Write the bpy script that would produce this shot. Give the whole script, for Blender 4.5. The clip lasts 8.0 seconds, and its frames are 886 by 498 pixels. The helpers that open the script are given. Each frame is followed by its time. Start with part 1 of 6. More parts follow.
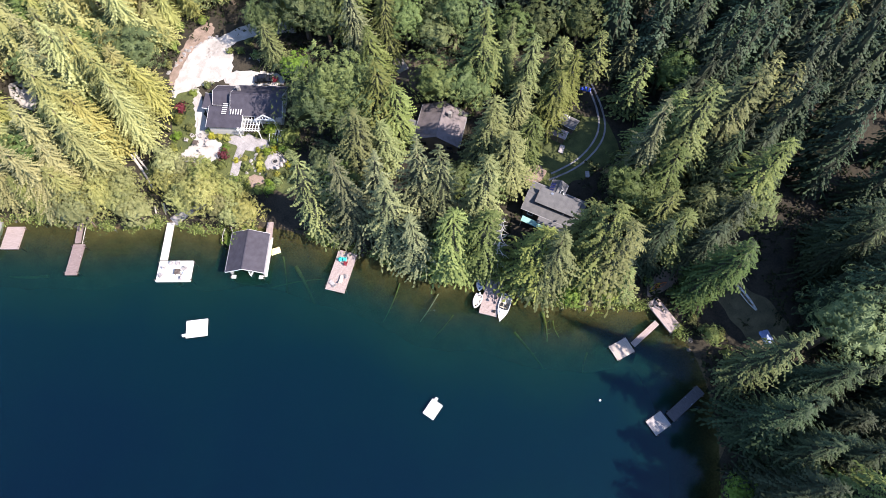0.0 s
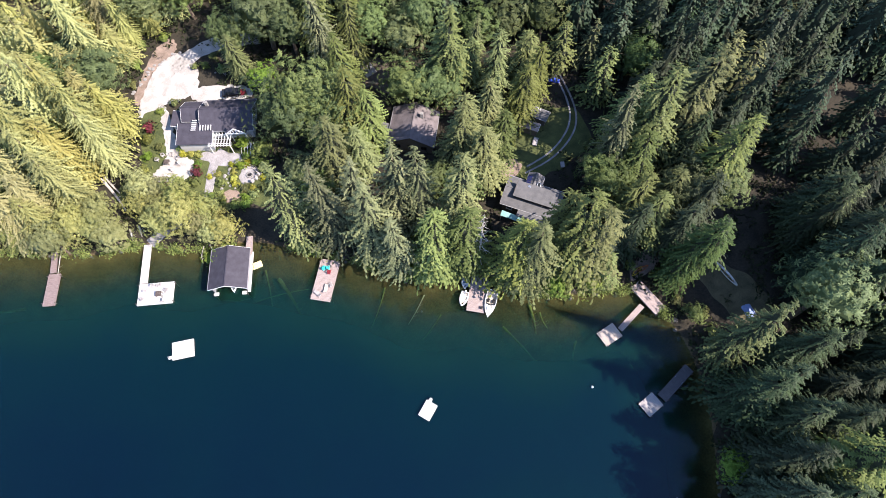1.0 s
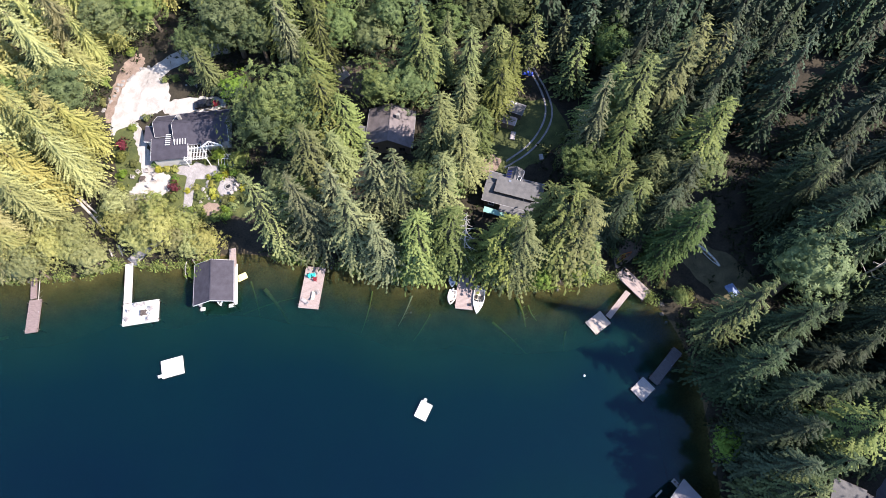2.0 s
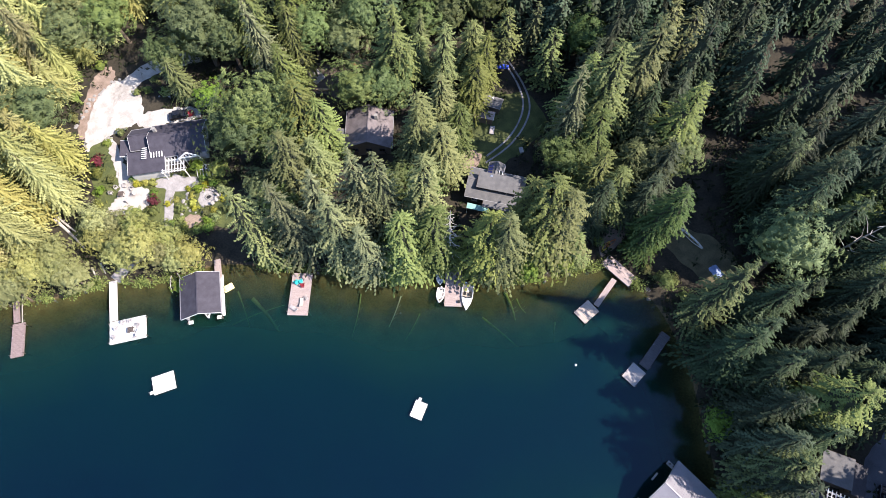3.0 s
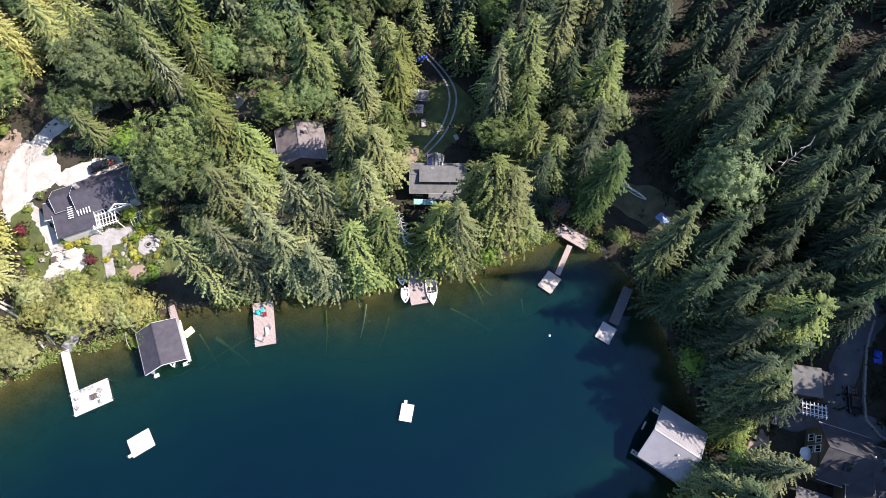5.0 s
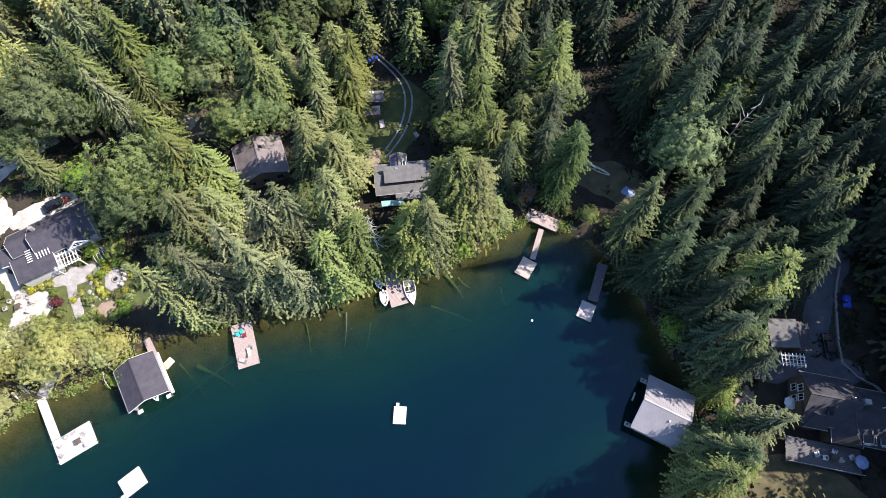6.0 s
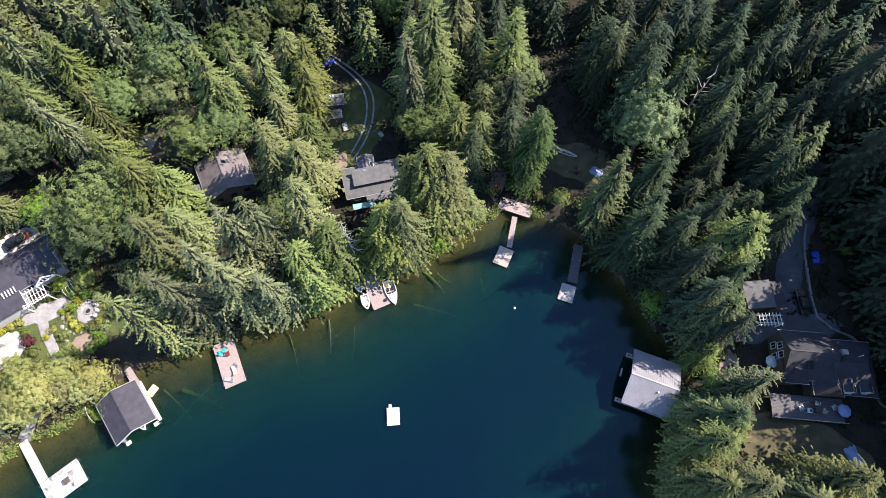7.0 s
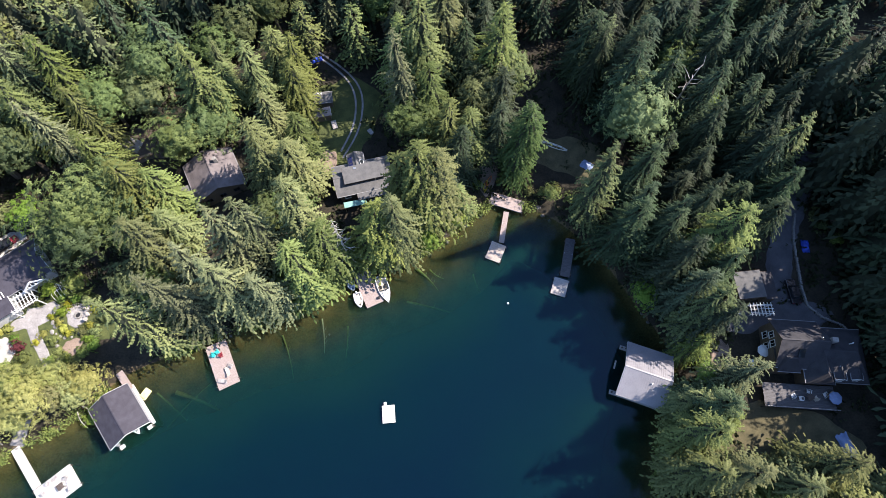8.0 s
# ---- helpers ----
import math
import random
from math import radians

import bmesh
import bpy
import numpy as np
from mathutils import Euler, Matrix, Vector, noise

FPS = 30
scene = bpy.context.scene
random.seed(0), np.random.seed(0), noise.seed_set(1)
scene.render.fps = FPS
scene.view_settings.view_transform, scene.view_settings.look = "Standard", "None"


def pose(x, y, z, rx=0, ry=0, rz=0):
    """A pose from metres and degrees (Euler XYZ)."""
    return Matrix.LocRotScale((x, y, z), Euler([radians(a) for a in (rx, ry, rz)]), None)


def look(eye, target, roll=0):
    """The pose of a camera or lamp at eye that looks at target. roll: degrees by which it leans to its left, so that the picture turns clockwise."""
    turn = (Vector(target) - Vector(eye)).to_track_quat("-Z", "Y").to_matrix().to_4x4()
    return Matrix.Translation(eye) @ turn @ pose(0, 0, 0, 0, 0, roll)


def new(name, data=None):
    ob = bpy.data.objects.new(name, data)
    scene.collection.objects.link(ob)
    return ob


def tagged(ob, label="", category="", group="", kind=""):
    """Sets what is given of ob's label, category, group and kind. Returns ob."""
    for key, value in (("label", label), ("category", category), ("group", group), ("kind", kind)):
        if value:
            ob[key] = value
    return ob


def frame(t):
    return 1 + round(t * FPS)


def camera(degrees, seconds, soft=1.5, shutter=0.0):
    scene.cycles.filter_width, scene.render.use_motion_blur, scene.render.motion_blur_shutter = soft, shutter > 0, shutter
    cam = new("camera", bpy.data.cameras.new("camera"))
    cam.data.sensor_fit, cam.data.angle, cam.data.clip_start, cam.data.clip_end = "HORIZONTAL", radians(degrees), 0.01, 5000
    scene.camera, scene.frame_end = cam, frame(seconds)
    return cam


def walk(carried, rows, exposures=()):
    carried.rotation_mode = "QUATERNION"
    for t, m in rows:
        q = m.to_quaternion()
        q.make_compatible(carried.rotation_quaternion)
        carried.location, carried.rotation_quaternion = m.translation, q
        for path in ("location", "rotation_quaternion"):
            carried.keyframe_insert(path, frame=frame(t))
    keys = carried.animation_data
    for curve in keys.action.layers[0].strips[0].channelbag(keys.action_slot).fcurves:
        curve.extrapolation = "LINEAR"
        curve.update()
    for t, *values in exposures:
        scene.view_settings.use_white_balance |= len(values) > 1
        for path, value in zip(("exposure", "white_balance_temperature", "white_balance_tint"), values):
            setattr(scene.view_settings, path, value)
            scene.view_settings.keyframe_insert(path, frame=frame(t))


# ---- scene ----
EXPOSURE = 1.2
cam = camera(76.85, 8.0, soft=0.6)
PATH = [
    (0, (1.037, 0.747, 103.816), (-19.519, 36.650, 12.775), 1.685),
    (0.5, (0.989, 0.781, 103.870), (-18.064, 37.436, 12.802), 1.479),
    (1, (0.943, 0.851, 103.983), (-16.779, 38.149, 12.908), 1.177),
    (1.5, (0.881, 0.979, 104.085), (-15.477, 38.709, 12.933), 0.970),
    (3, (0.623, 2.356, 104.988), (-11.805, 39.829, 13.111), 0.577),
    (3.5, (0.639, 2.495, 105.027), (-10.190, 40.224, 13.052), 0.382),
    (4, (0.671, 2.562, 105.046), (-8.028, 40.638, 12.989), 0.116),
    (4.5, (0.691, 2.614, 105.054), (-5.995, 40.891, 12.912), -0.107),
    (6, (0.805, 3.173, 105.025), (0.748, 40.895, 12.412), -0.767),
    (6.5, (0.844, 3.349, 105.037), (3.389, 40.546, 12.247), -0.962),
    (7, (0.896, 3.478, 105.008), (4.888, 40.048, 12.021), -0.731),
    (7.5, (0.946, 3.542, 104.941), (5.607, 39.686, 11.818), -0.332),
    (8, (0.978, 3.609, 104.898), (6.216, 39.341, 11.647), 0.111),
]
walk(cam, [(t, look(eye, target, roll)) for t, eye, target, roll in PATH], exposures=[(0.0, EXPOSURE, 6380, 17), (8.0, EXPOSURE, 6440, 13)])
# ---------------------------------------------------------------- light
world = bpy.data.worlds.new("sky")
scene.world = world
world.use_nodes = True
sky = world.node_tree.nodes.new("ShaderNodeTexSky")
sky.sky_type, sky.sun_disc = "NISHITA", False
SUN_ELEVATION, SUN_AZIMUTH = radians(46), radians(7)   # the azimuth from +x towards +y
sky.sun_elevation, sky.sun_rotation = SUN_ELEVATION, radians(90) - SUN_AZIMUTH
sky.sun_intensity, sky.ozone_density, sky.dust_density = 1.0, 4.5, 0.5
back = world.node_tree.nodes["Background"]
back.inputs["Strength"].default_value = 0.145
world.node_tree.links.new(sky.outputs["Color"], back.inputs["Color"])

sun_data = bpy.data.lights.new("sun", "SUN")
sun_data.energy, sun_data.angle, sun_data.color = 5.0, radians(0.53), (1.0, 0.9, 0.79)
sun = new("sun", sun_data)
sun_way = Vector((math.cos(SUN_ELEVATION) * math.cos(SUN_AZIMUTH), math.cos(SUN_ELEVATION) * math.sin(SUN_AZIMUTH), math.sin(SUN_ELEVATION)))
sun.matrix_world = look(tuple(sun_way * 300), (0, 0, 0))


# ---------------------------------------------------------------- materials
def surface(name, dark, light, scale=1.0, rough=0.8, metal=0.0, bump=0.2, fine=12.0, space="Object", stretch=(1, 1, 1), vary=0.0, specular=0.4):
    """A procedural surface: broad stains and fine grain between two colours, with relief. scale: stains per metre."""
    m = bpy.data.materials.new(name)
    m.use_nodes = True
    nodes, links = m.node_tree.nodes, m.node_tree.links
    p = nodes["Principled BSDF"]
    coord = nodes.new("ShaderNodeTexCoord")
    mapping = nodes.new("ShaderNodeMapping")
    mapping.inputs["Scale"].default_value = stretch
    if space == "World":
        geo = nodes.new("ShaderNodeNewGeometry")
        links.new(geo.outputs["Position"], mapping.inputs["Vector"])
    else:
        links.new(coord.outputs["Object"], mapping.inputs["Vector"])
    broad, grain = nodes.new("ShaderNodeTexNoise"), nodes.new("ShaderNodeTexNoise")
    broad.inputs["Scale"].default_value, broad.inputs["Detail"].default_value = scale, 6
    grain.inputs["Scale"].default_value, grain.inputs["Detail"].default_value = scale * fine, 4
    for n in (broad, grain):
        links.new(mapping.outputs["Vector"], n.inputs["Vector"])
    mix = nodes.new("ShaderNodeMath")
    mix.operation, mix.inputs[1].default_value = "MULTIPLY_ADD", 0.55
    half = nodes.new("ShaderNodeMath")
    half.operation, half.inputs[1].default_value = "MULTIPLY", 0.5
    links.new(grain.outputs["Fac"], half.inputs[0])
    links.new(broad.outputs["Fac"], mix.inputs[0])
    links.new(half.outputs[0], mix.inputs[2])
    ramp = nodes.new("ShaderNodeValToRGB")
    ramp.color_ramp.elements[0].position, ramp.color_ramp.elements[1].position = 0.38, 0.68
    ramp.color_ramp.elements[0].color, ramp.color_ramp.elements[1].color = (*dark, 1), (*light, 1)
    links.new(mix.outputs[0], ramp.inputs["Fac"])
    out = ramp.outputs["Color"]
    if vary:
        info = nodes.new("ShaderNodeObjectInfo")
        span = nodes.new("ShaderNodeMapRange")
        span.inputs["To Min"].default_value, span.inputs["To Max"].default_value = 1 - vary, 1 + vary
        links.new(info.outputs["Random"], span.inputs["Value"])
        hsv = nodes.new("ShaderNodeHueSaturation")
        links.new(span.outputs["Result"], hsv.inputs["Value"])
        links.new(out, hsv.inputs["Color"])
        out = hsv.outputs["Color"]
    links.new(out, p.inputs["Base Color"])
    p.inputs["Roughness"].default_value, p.inputs["Metallic"].default_value = rough, metal
    p.inputs["Specular IOR Level"].default_value = specular
    if bump:
        b = nodes.new("ShaderNodeBump")
        b.inputs["Strength"].default_value, b.inputs["Distance"].default_value = bump, 0.05
        links.new(mix.outputs[0], b.inputs["Height"])
        links.new(b.outputs["Normal"], p.inputs["Normal"])
    return m


def foliage(name, dark, light, glow=0.25, hue=0.02, spread=0.3):
    """Leaves: each tree and each spray has its own shade, and some light shines through."""
    m = bpy.data.materials.new(name)
    m.use_nodes = True
    nodes, links = m.node_tree.nodes, m.node_tree.links
    nodes.remove(nodes["Principled BSDF"])
    geo, info = nodes.new("ShaderNodeNewGeometry"), nodes.new("ShaderNodeObjectInfo")
    ramp = nodes.new("ShaderNodeValToRGB")
    ramp.color_ramp.elements[0].color, ramp.color_ramp.elements[1].color = (*dark, 1), (*light, 1)
    links.new(geo.outputs["Random Per Island"], ramp.inputs["Fac"])
    hsv = nodes.new("ShaderNodeHueSaturation")
    for socket, low, high in (("Hue", 0.5 - hue, 0.5 + hue), ("Value", 1 - spread, 1 + spread), ("Saturation", 0.85, 1.1)):
        span = nodes.new("ShaderNodeMapRange")
        span.inputs["To Min"].default_value, span.inputs["To Max"].default_value = low, high
        wave = nodes.new("ShaderNodeMath")
        wave.operation, wave.inputs[1].default_value = "MULTIPLY", {"Hue": 7.31, "Value": 3.77, "Saturation": 5.13}[socket]
        part_of = nodes.new("ShaderNodeMath")
        part_of.operation = "FRACT"
        links.new(info.outputs["Random"], wave.inputs[0])
        links.new(wave.outputs[0], part_of.inputs[0])
        links.new(part_of.outputs[0], span.inputs["Value"])
        links.new(span.outputs["Result"], hsv.inputs[socket])
    links.new(ramp.outputs["Color"], hsv.inputs["Color"])
    diffuse, shine, mix = nodes.new("ShaderNodeBsdfPrincipled"), nodes.new("ShaderNodeBsdfTranslucent"), nodes.new("ShaderNodeMixShader")
    diffuse.inputs["Roughness"].default_value = 0.55
    diffuse.inputs["Specular IOR Level"].default_value = 0.12
    links.new(hsv.outputs["Color"], diffuse.inputs["Base Color"])
    links.new(hsv.outputs["Color"], shine.inputs["Color"])
    mix.inputs["Fac"].default_value = glow
    links.new(diffuse.outputs["BSDF"], mix.inputs[1])
    links.new(shine.outputs["BSDF"], mix.inputs[2])
    links.new(mix.outputs["Shader"], nodes["Material Output"].inputs["Surface"])
    return m


FIR = foliage("fir_needles", (0.096, 0.114, 0.05), (0.18, 0.2, 0.085), 0.12, 0.02)
CEDAR = foliage("cedar_sprays", (0.096, 0.117, 0.037), (0.178, 0.205, 0.068), 0.14, 0.022)
# Shade of the eastern and back woods is put into this green.
SHADE_CONIFER = foliage("shade_darkened_sprays", (0.026, 0.041, 0.021), (0.058, 0.083, 0.041), 0.1, 0.025, 0.36)
# Yellow-green of its own, plus the west slope's sunlight put into it.
SUNLIT_GOLD_CEDAR = foliage("sun_brightened_sprays", (0.2, 0.204, 0.07), (0.33, 0.33, 0.12), 0.18, 0.02)
LEAF = foliage("broad_leaves", (0.068, 0.098, 0.033), (0.13, 0.172, 0.058), 0.18, 0.022, 0.35)
YOUNG = foliage("fresh_leaves", (0.12, 0.18, 0.034), (0.2, 0.27, 0.06), 0.28, 0.02)
ALDER = foliage("alder_leaves", (0.19, 0.2, 0.066), (0.3, 0.305, 0.115), 0.25, 0.015)
SHRUB = foliage("shrub_leaves", (0.07, 0.095, 0.03), (0.23, 0.265, 0.075), 0.25, 0.03)
YELLOW_SHRUB = foliage("yellow_shrub_leaves", (0.2, 0.21, 0.03), (0.4, 0.4, 0.07), 0.25, 0.01)
RED_SHRUB = foliage("red_maple_leaves", (0.06, 0.015, 0.022), (0.16, 0.035, 0.05), 0.25, 0.01)
# Almost black leaves: the shade under the trees is in their colour.
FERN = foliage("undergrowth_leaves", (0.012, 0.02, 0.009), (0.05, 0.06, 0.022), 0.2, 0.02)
# Near-black green: the shade between boughs put into the core's colour.
SHADE_CORE = surface("crown_shade_core", (0.018, 0.024, 0.013), (0.04, 0.048, 0.026), 1.5, 0.95, bump=0.6)
BARK = surface("bark", (0.07, 0.05, 0.035), (0.2, 0.16, 0.12), 2, 0.9, bump=0.6, stretch=(3, 3, 0.5))
DEADWOOD = surface("bleached_wood", (0.3, 0.27, 0.24), (0.6, 0.56, 0.5), 2, 0.85, bump=0.4)
SUNKEN = surface("sunken_wood", (0.16, 0.17, 0.06), (0.34, 0.36, 0.13), 1.5, 0.9, bump=0.3)
# Brown, darkened to carry the black shade in gaps between trees.
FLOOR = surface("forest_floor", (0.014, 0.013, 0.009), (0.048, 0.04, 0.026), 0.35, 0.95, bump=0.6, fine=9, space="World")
GRASS = surface("lawn_grass", (0.034, 0.047, 0.015), (0.1, 0.115, 0.034), 0.5, 0.9, bump=0.6, fine=14, space="World")
DRY_GRASS = surface("dry_lawn", (0.05, 0.048, 0.025), (0.14, 0.12, 0.065), 0.5, 0.95, bump=0.6, fine=14, space="World")
GRAVEL = surface("pale_gravel", (0.28, 0.26, 0.235), (0.5, 0.475, 0.44), 0.5, 0.9, bump=0.4, fine=20, space="World")
DIRT = surface("brown_dirt", (0.14, 0.105, 0.08), (0.33, 0.25, 0.2), 0.6, 0.95, bump=0.5, fine=12, space="World")
# The brown dirt at half brightness, shade from the trees put in.
SHADED_DIRT = surface("shaded_brown_dirt", (0.06, 0.047, 0.038), (0.16, 0.125, 0.1), 0.6, 0.95, bump=0.5, fine=12, space="World")
FLAGSTONE = surface("pale_flagstone", (0.19, 0.18, 0.18), (0.36, 0.345, 0.34), 0.8, 0.85, bump=0.4, fine=6, space="World")
ASPHALT = surface("grey_asphalt", (0.055, 0.056, 0.064), (0.115, 0.116, 0.128), 0.4, 0.9, bump=0.2, fine=30, space="World")
WET_ROCK = surface("wet_shore_rock", (0.05, 0.045, 0.04), (0.15, 0.14, 0.125), 1.5, 0.6, bump=0.6)
ROCK = surface("pale_rock", (0.17, 0.165, 0.155), (0.36, 0.345, 0.33), 1.5, 0.9, bump=0.6)
WHITE_DECK = surface("bleached_deck_boards", (0.46, 0.44, 0.41), (0.64, 0.62, 0.59), 1.2, 0.8, bump=0.2, stretch=(1, 6, 1))
PINK_DECK = surface("weathered_cedar_boards", (0.25, 0.195, 0.18), (0.4, 0.335, 0.315), 1.2, 0.8, bump=0.2, stretch=(1, 6, 1), vary=0.08)
TAN_DECK = surface("sun_bleached_tan_boards", (0.34, 0.285, 0.245), (0.5, 0.435, 0.385), 1.2, 0.8, bump=0.2, stretch=(1, 6, 1), vary=0.08)
GREY_DECK = surface("grey_deck_boards", (0.26, 0.24, 0.24), (0.45, 0.42, 0.4), 1.2, 0.85, bump=0.2, stretch=(1, 6, 1), vary=0.08)
# Grey deck boards in a darker copy, with the deck's shade painted in.
SHADED_DECK = surface("shaded_deck_boards", (0.08, 0.078, 0.084), (0.16, 0.153, 0.156), 1.2, 0.85, bump=0.2, stretch=(1, 6, 1), vary=0.08)
# Darkest deck boards: the trees' shade on the walkway is in the colour.
TREE_SHADE_DECK = surface("tree_shade_deck_boards", (0.05, 0.048, 0.055), (0.13, 0.125, 0.135), 1.2, 0.7, bump=0.2, stretch=(1, 6, 1))
BROWN_DECK = surface("brown_deck_boards", (0.15, 0.112, 0.105), (0.27, 0.21, 0.2), 1.2, 0.85, bump=0.2, stretch=(1, 6, 1), vary=0.08)
DARK_WOOD = surface("dark_stained_wood", (0.05, 0.04, 0.035), (0.13, 0.1, 0.085), 1.5, 0.8, bump=0.2)
TIMBER = surface("tan_timber", (0.3, 0.2, 0.12), (0.5, 0.36, 0.22), 1.5, 0.8, bump=0.2)
SIDING = surface("brown_siding", (0.1, 0.075, 0.055), (0.19, 0.15, 0.11), 1.2, 0.8, bump=0.15, stretch=(0.3, 0.3, 6))
PALE_SIDING = surface("pale_painted_siding", (0.42, 0.42, 0.42), (0.56, 0.56, 0.55), 1.2, 0.75, bump=0.15, stretch=(0.3, 0.3, 6))
GREY_SIDING = surface("grey_siding", (0.2, 0.2, 0.21), (0.33, 0.33, 0.34), 1.2, 0.8, bump=0.15, stretch=(0.3, 0.3, 6))
SHINGLE = surface("charcoal_shingles", (0.034, 0.031, 0.042), (0.06, 0.056, 0.072), 1.0, 0.75, bump=0.35, fine=16)
GREY_SHINGLE = surface("weathered_grey_shingles", (0.085, 0.086, 0.09), (0.155, 0.153, 0.152), 0.9, 0.85, bump=0.35, fine=16)
BROWN_SHINGLE = surface("mossy_brown_shingles", (0.105, 0.09, 0.093), (0.2, 0.174, 0.174), 0.9, 0.85, bump=0.35, fine=16)
DARK_SHINGLE = surface("dark_slate_shingles", (0.03, 0.03, 0.036), (0.062, 0.06, 0.066), 0.8, 0.8, bump=0.35, fine=16)
METAL_ROOF = surface("pale_metal_roofing", (0.25, 0.24, 0.26), (0.32, 0.31, 0.33), 0.5, 0.45, 0.2, bump=0.05)
TEAL_ROOF = surface("teal_roofing", (0.1, 0.24, 0.22), (0.17, 0.36, 0.32), 0.6, 0.6, bump=0.1)
TEAL = surface("mint_canvas", (0.18, 0.38, 0.34), (0.28, 0.48, 0.43), 1, 0.7, bump=0.1)
WHITE = surface("white_paint", (0.72, 0.72, 0.71), (0.82, 0.82, 0.8), 2, 0.5, bump=0.05)
GELCOAT = surface("white_gelcoat", (0.76, 0.76, 0.75), (0.83, 0.83, 0.82), 1, 0.25, bump=0.0)
RUBBER = surface("pale_grey_tube_fabric", (0.55, 0.5, 0.48), (0.68, 0.63, 0.6), 2, 0.6, bump=0.05)
BLACK = surface("black_plastic", (0.012, 0.012, 0.013), (0.03, 0.03, 0.032), 3, 0.5, bump=0.05)
STEEL = surface("galvanised_steel", (0.4, 0.41, 0.42), (0.55, 0.56, 0.57), 3, 0.4, 0.8, bump=0.05)
YELLOW = surface("yellow_plastic", (0.7, 0.5, 0.03), (0.85, 0.65, 0.06), 2, 0.45, bump=0.05)
CREAM = surface("pale_yellow_plastic", (0.75, 0.65, 0.28), (0.85, 0.76, 0.4), 2, 0.5, bump=0.05)
ORANGE = surface("orange_plastic", (0.55, 0.14, 0.03), (0.7, 0.22, 0.05), 2, 0.5, bump=0.05)
RED = surface("red_paint", (0.2, 0.015, 0.025), (0.3, 0.03, 0.045), 2, 0.4, bump=0.05)
TURQUOISE = surface("turquoise_plastic", (0.02, 0.42, 0.42), (0.04, 0.55, 0.53), 2, 0.45, bump=0.05)
BLUE = surface("blue_tarpaulin", (0.02, 0.05, 0.4), (0.05, 0.12, 0.62), 2, 0.55, bump=0.3)
PALE_BLUE = surface("faded_blue_sheet", (0.16, 0.22, 0.4), (0.28, 0.36, 0.55), 1.5, 0.6, bump=0.3)
CAR_BLACK = surface("black_car_paint", (0.012, 0.012, 0.014), (0.02, 0.02, 0.024), 1, 0.2, bump=0.0, specular=0.6)
CUSHION = surface("beige_cushion", (0.5, 0.44, 0.36), (0.62, 0.56, 0.48), 3, 0.9, bump=0.1)
PANEL = surface("solar_cells", (0.02, 0.025, 0.09), (0.035, 0.045, 0.14), 4, 0.15, bump=0.0, specular=0.6)
GLASS = bpy.data.materials.new("window_glass")
GLASS.use_nodes = True
GLASS.node_tree.nodes["Principled BSDF"].inputs["Base Color"].default_value = (0.02, 0.025, 0.03, 1)
GLASS.node_tree.nodes["Principled BSDF"].inputs["Roughness"].default_value = 0.05


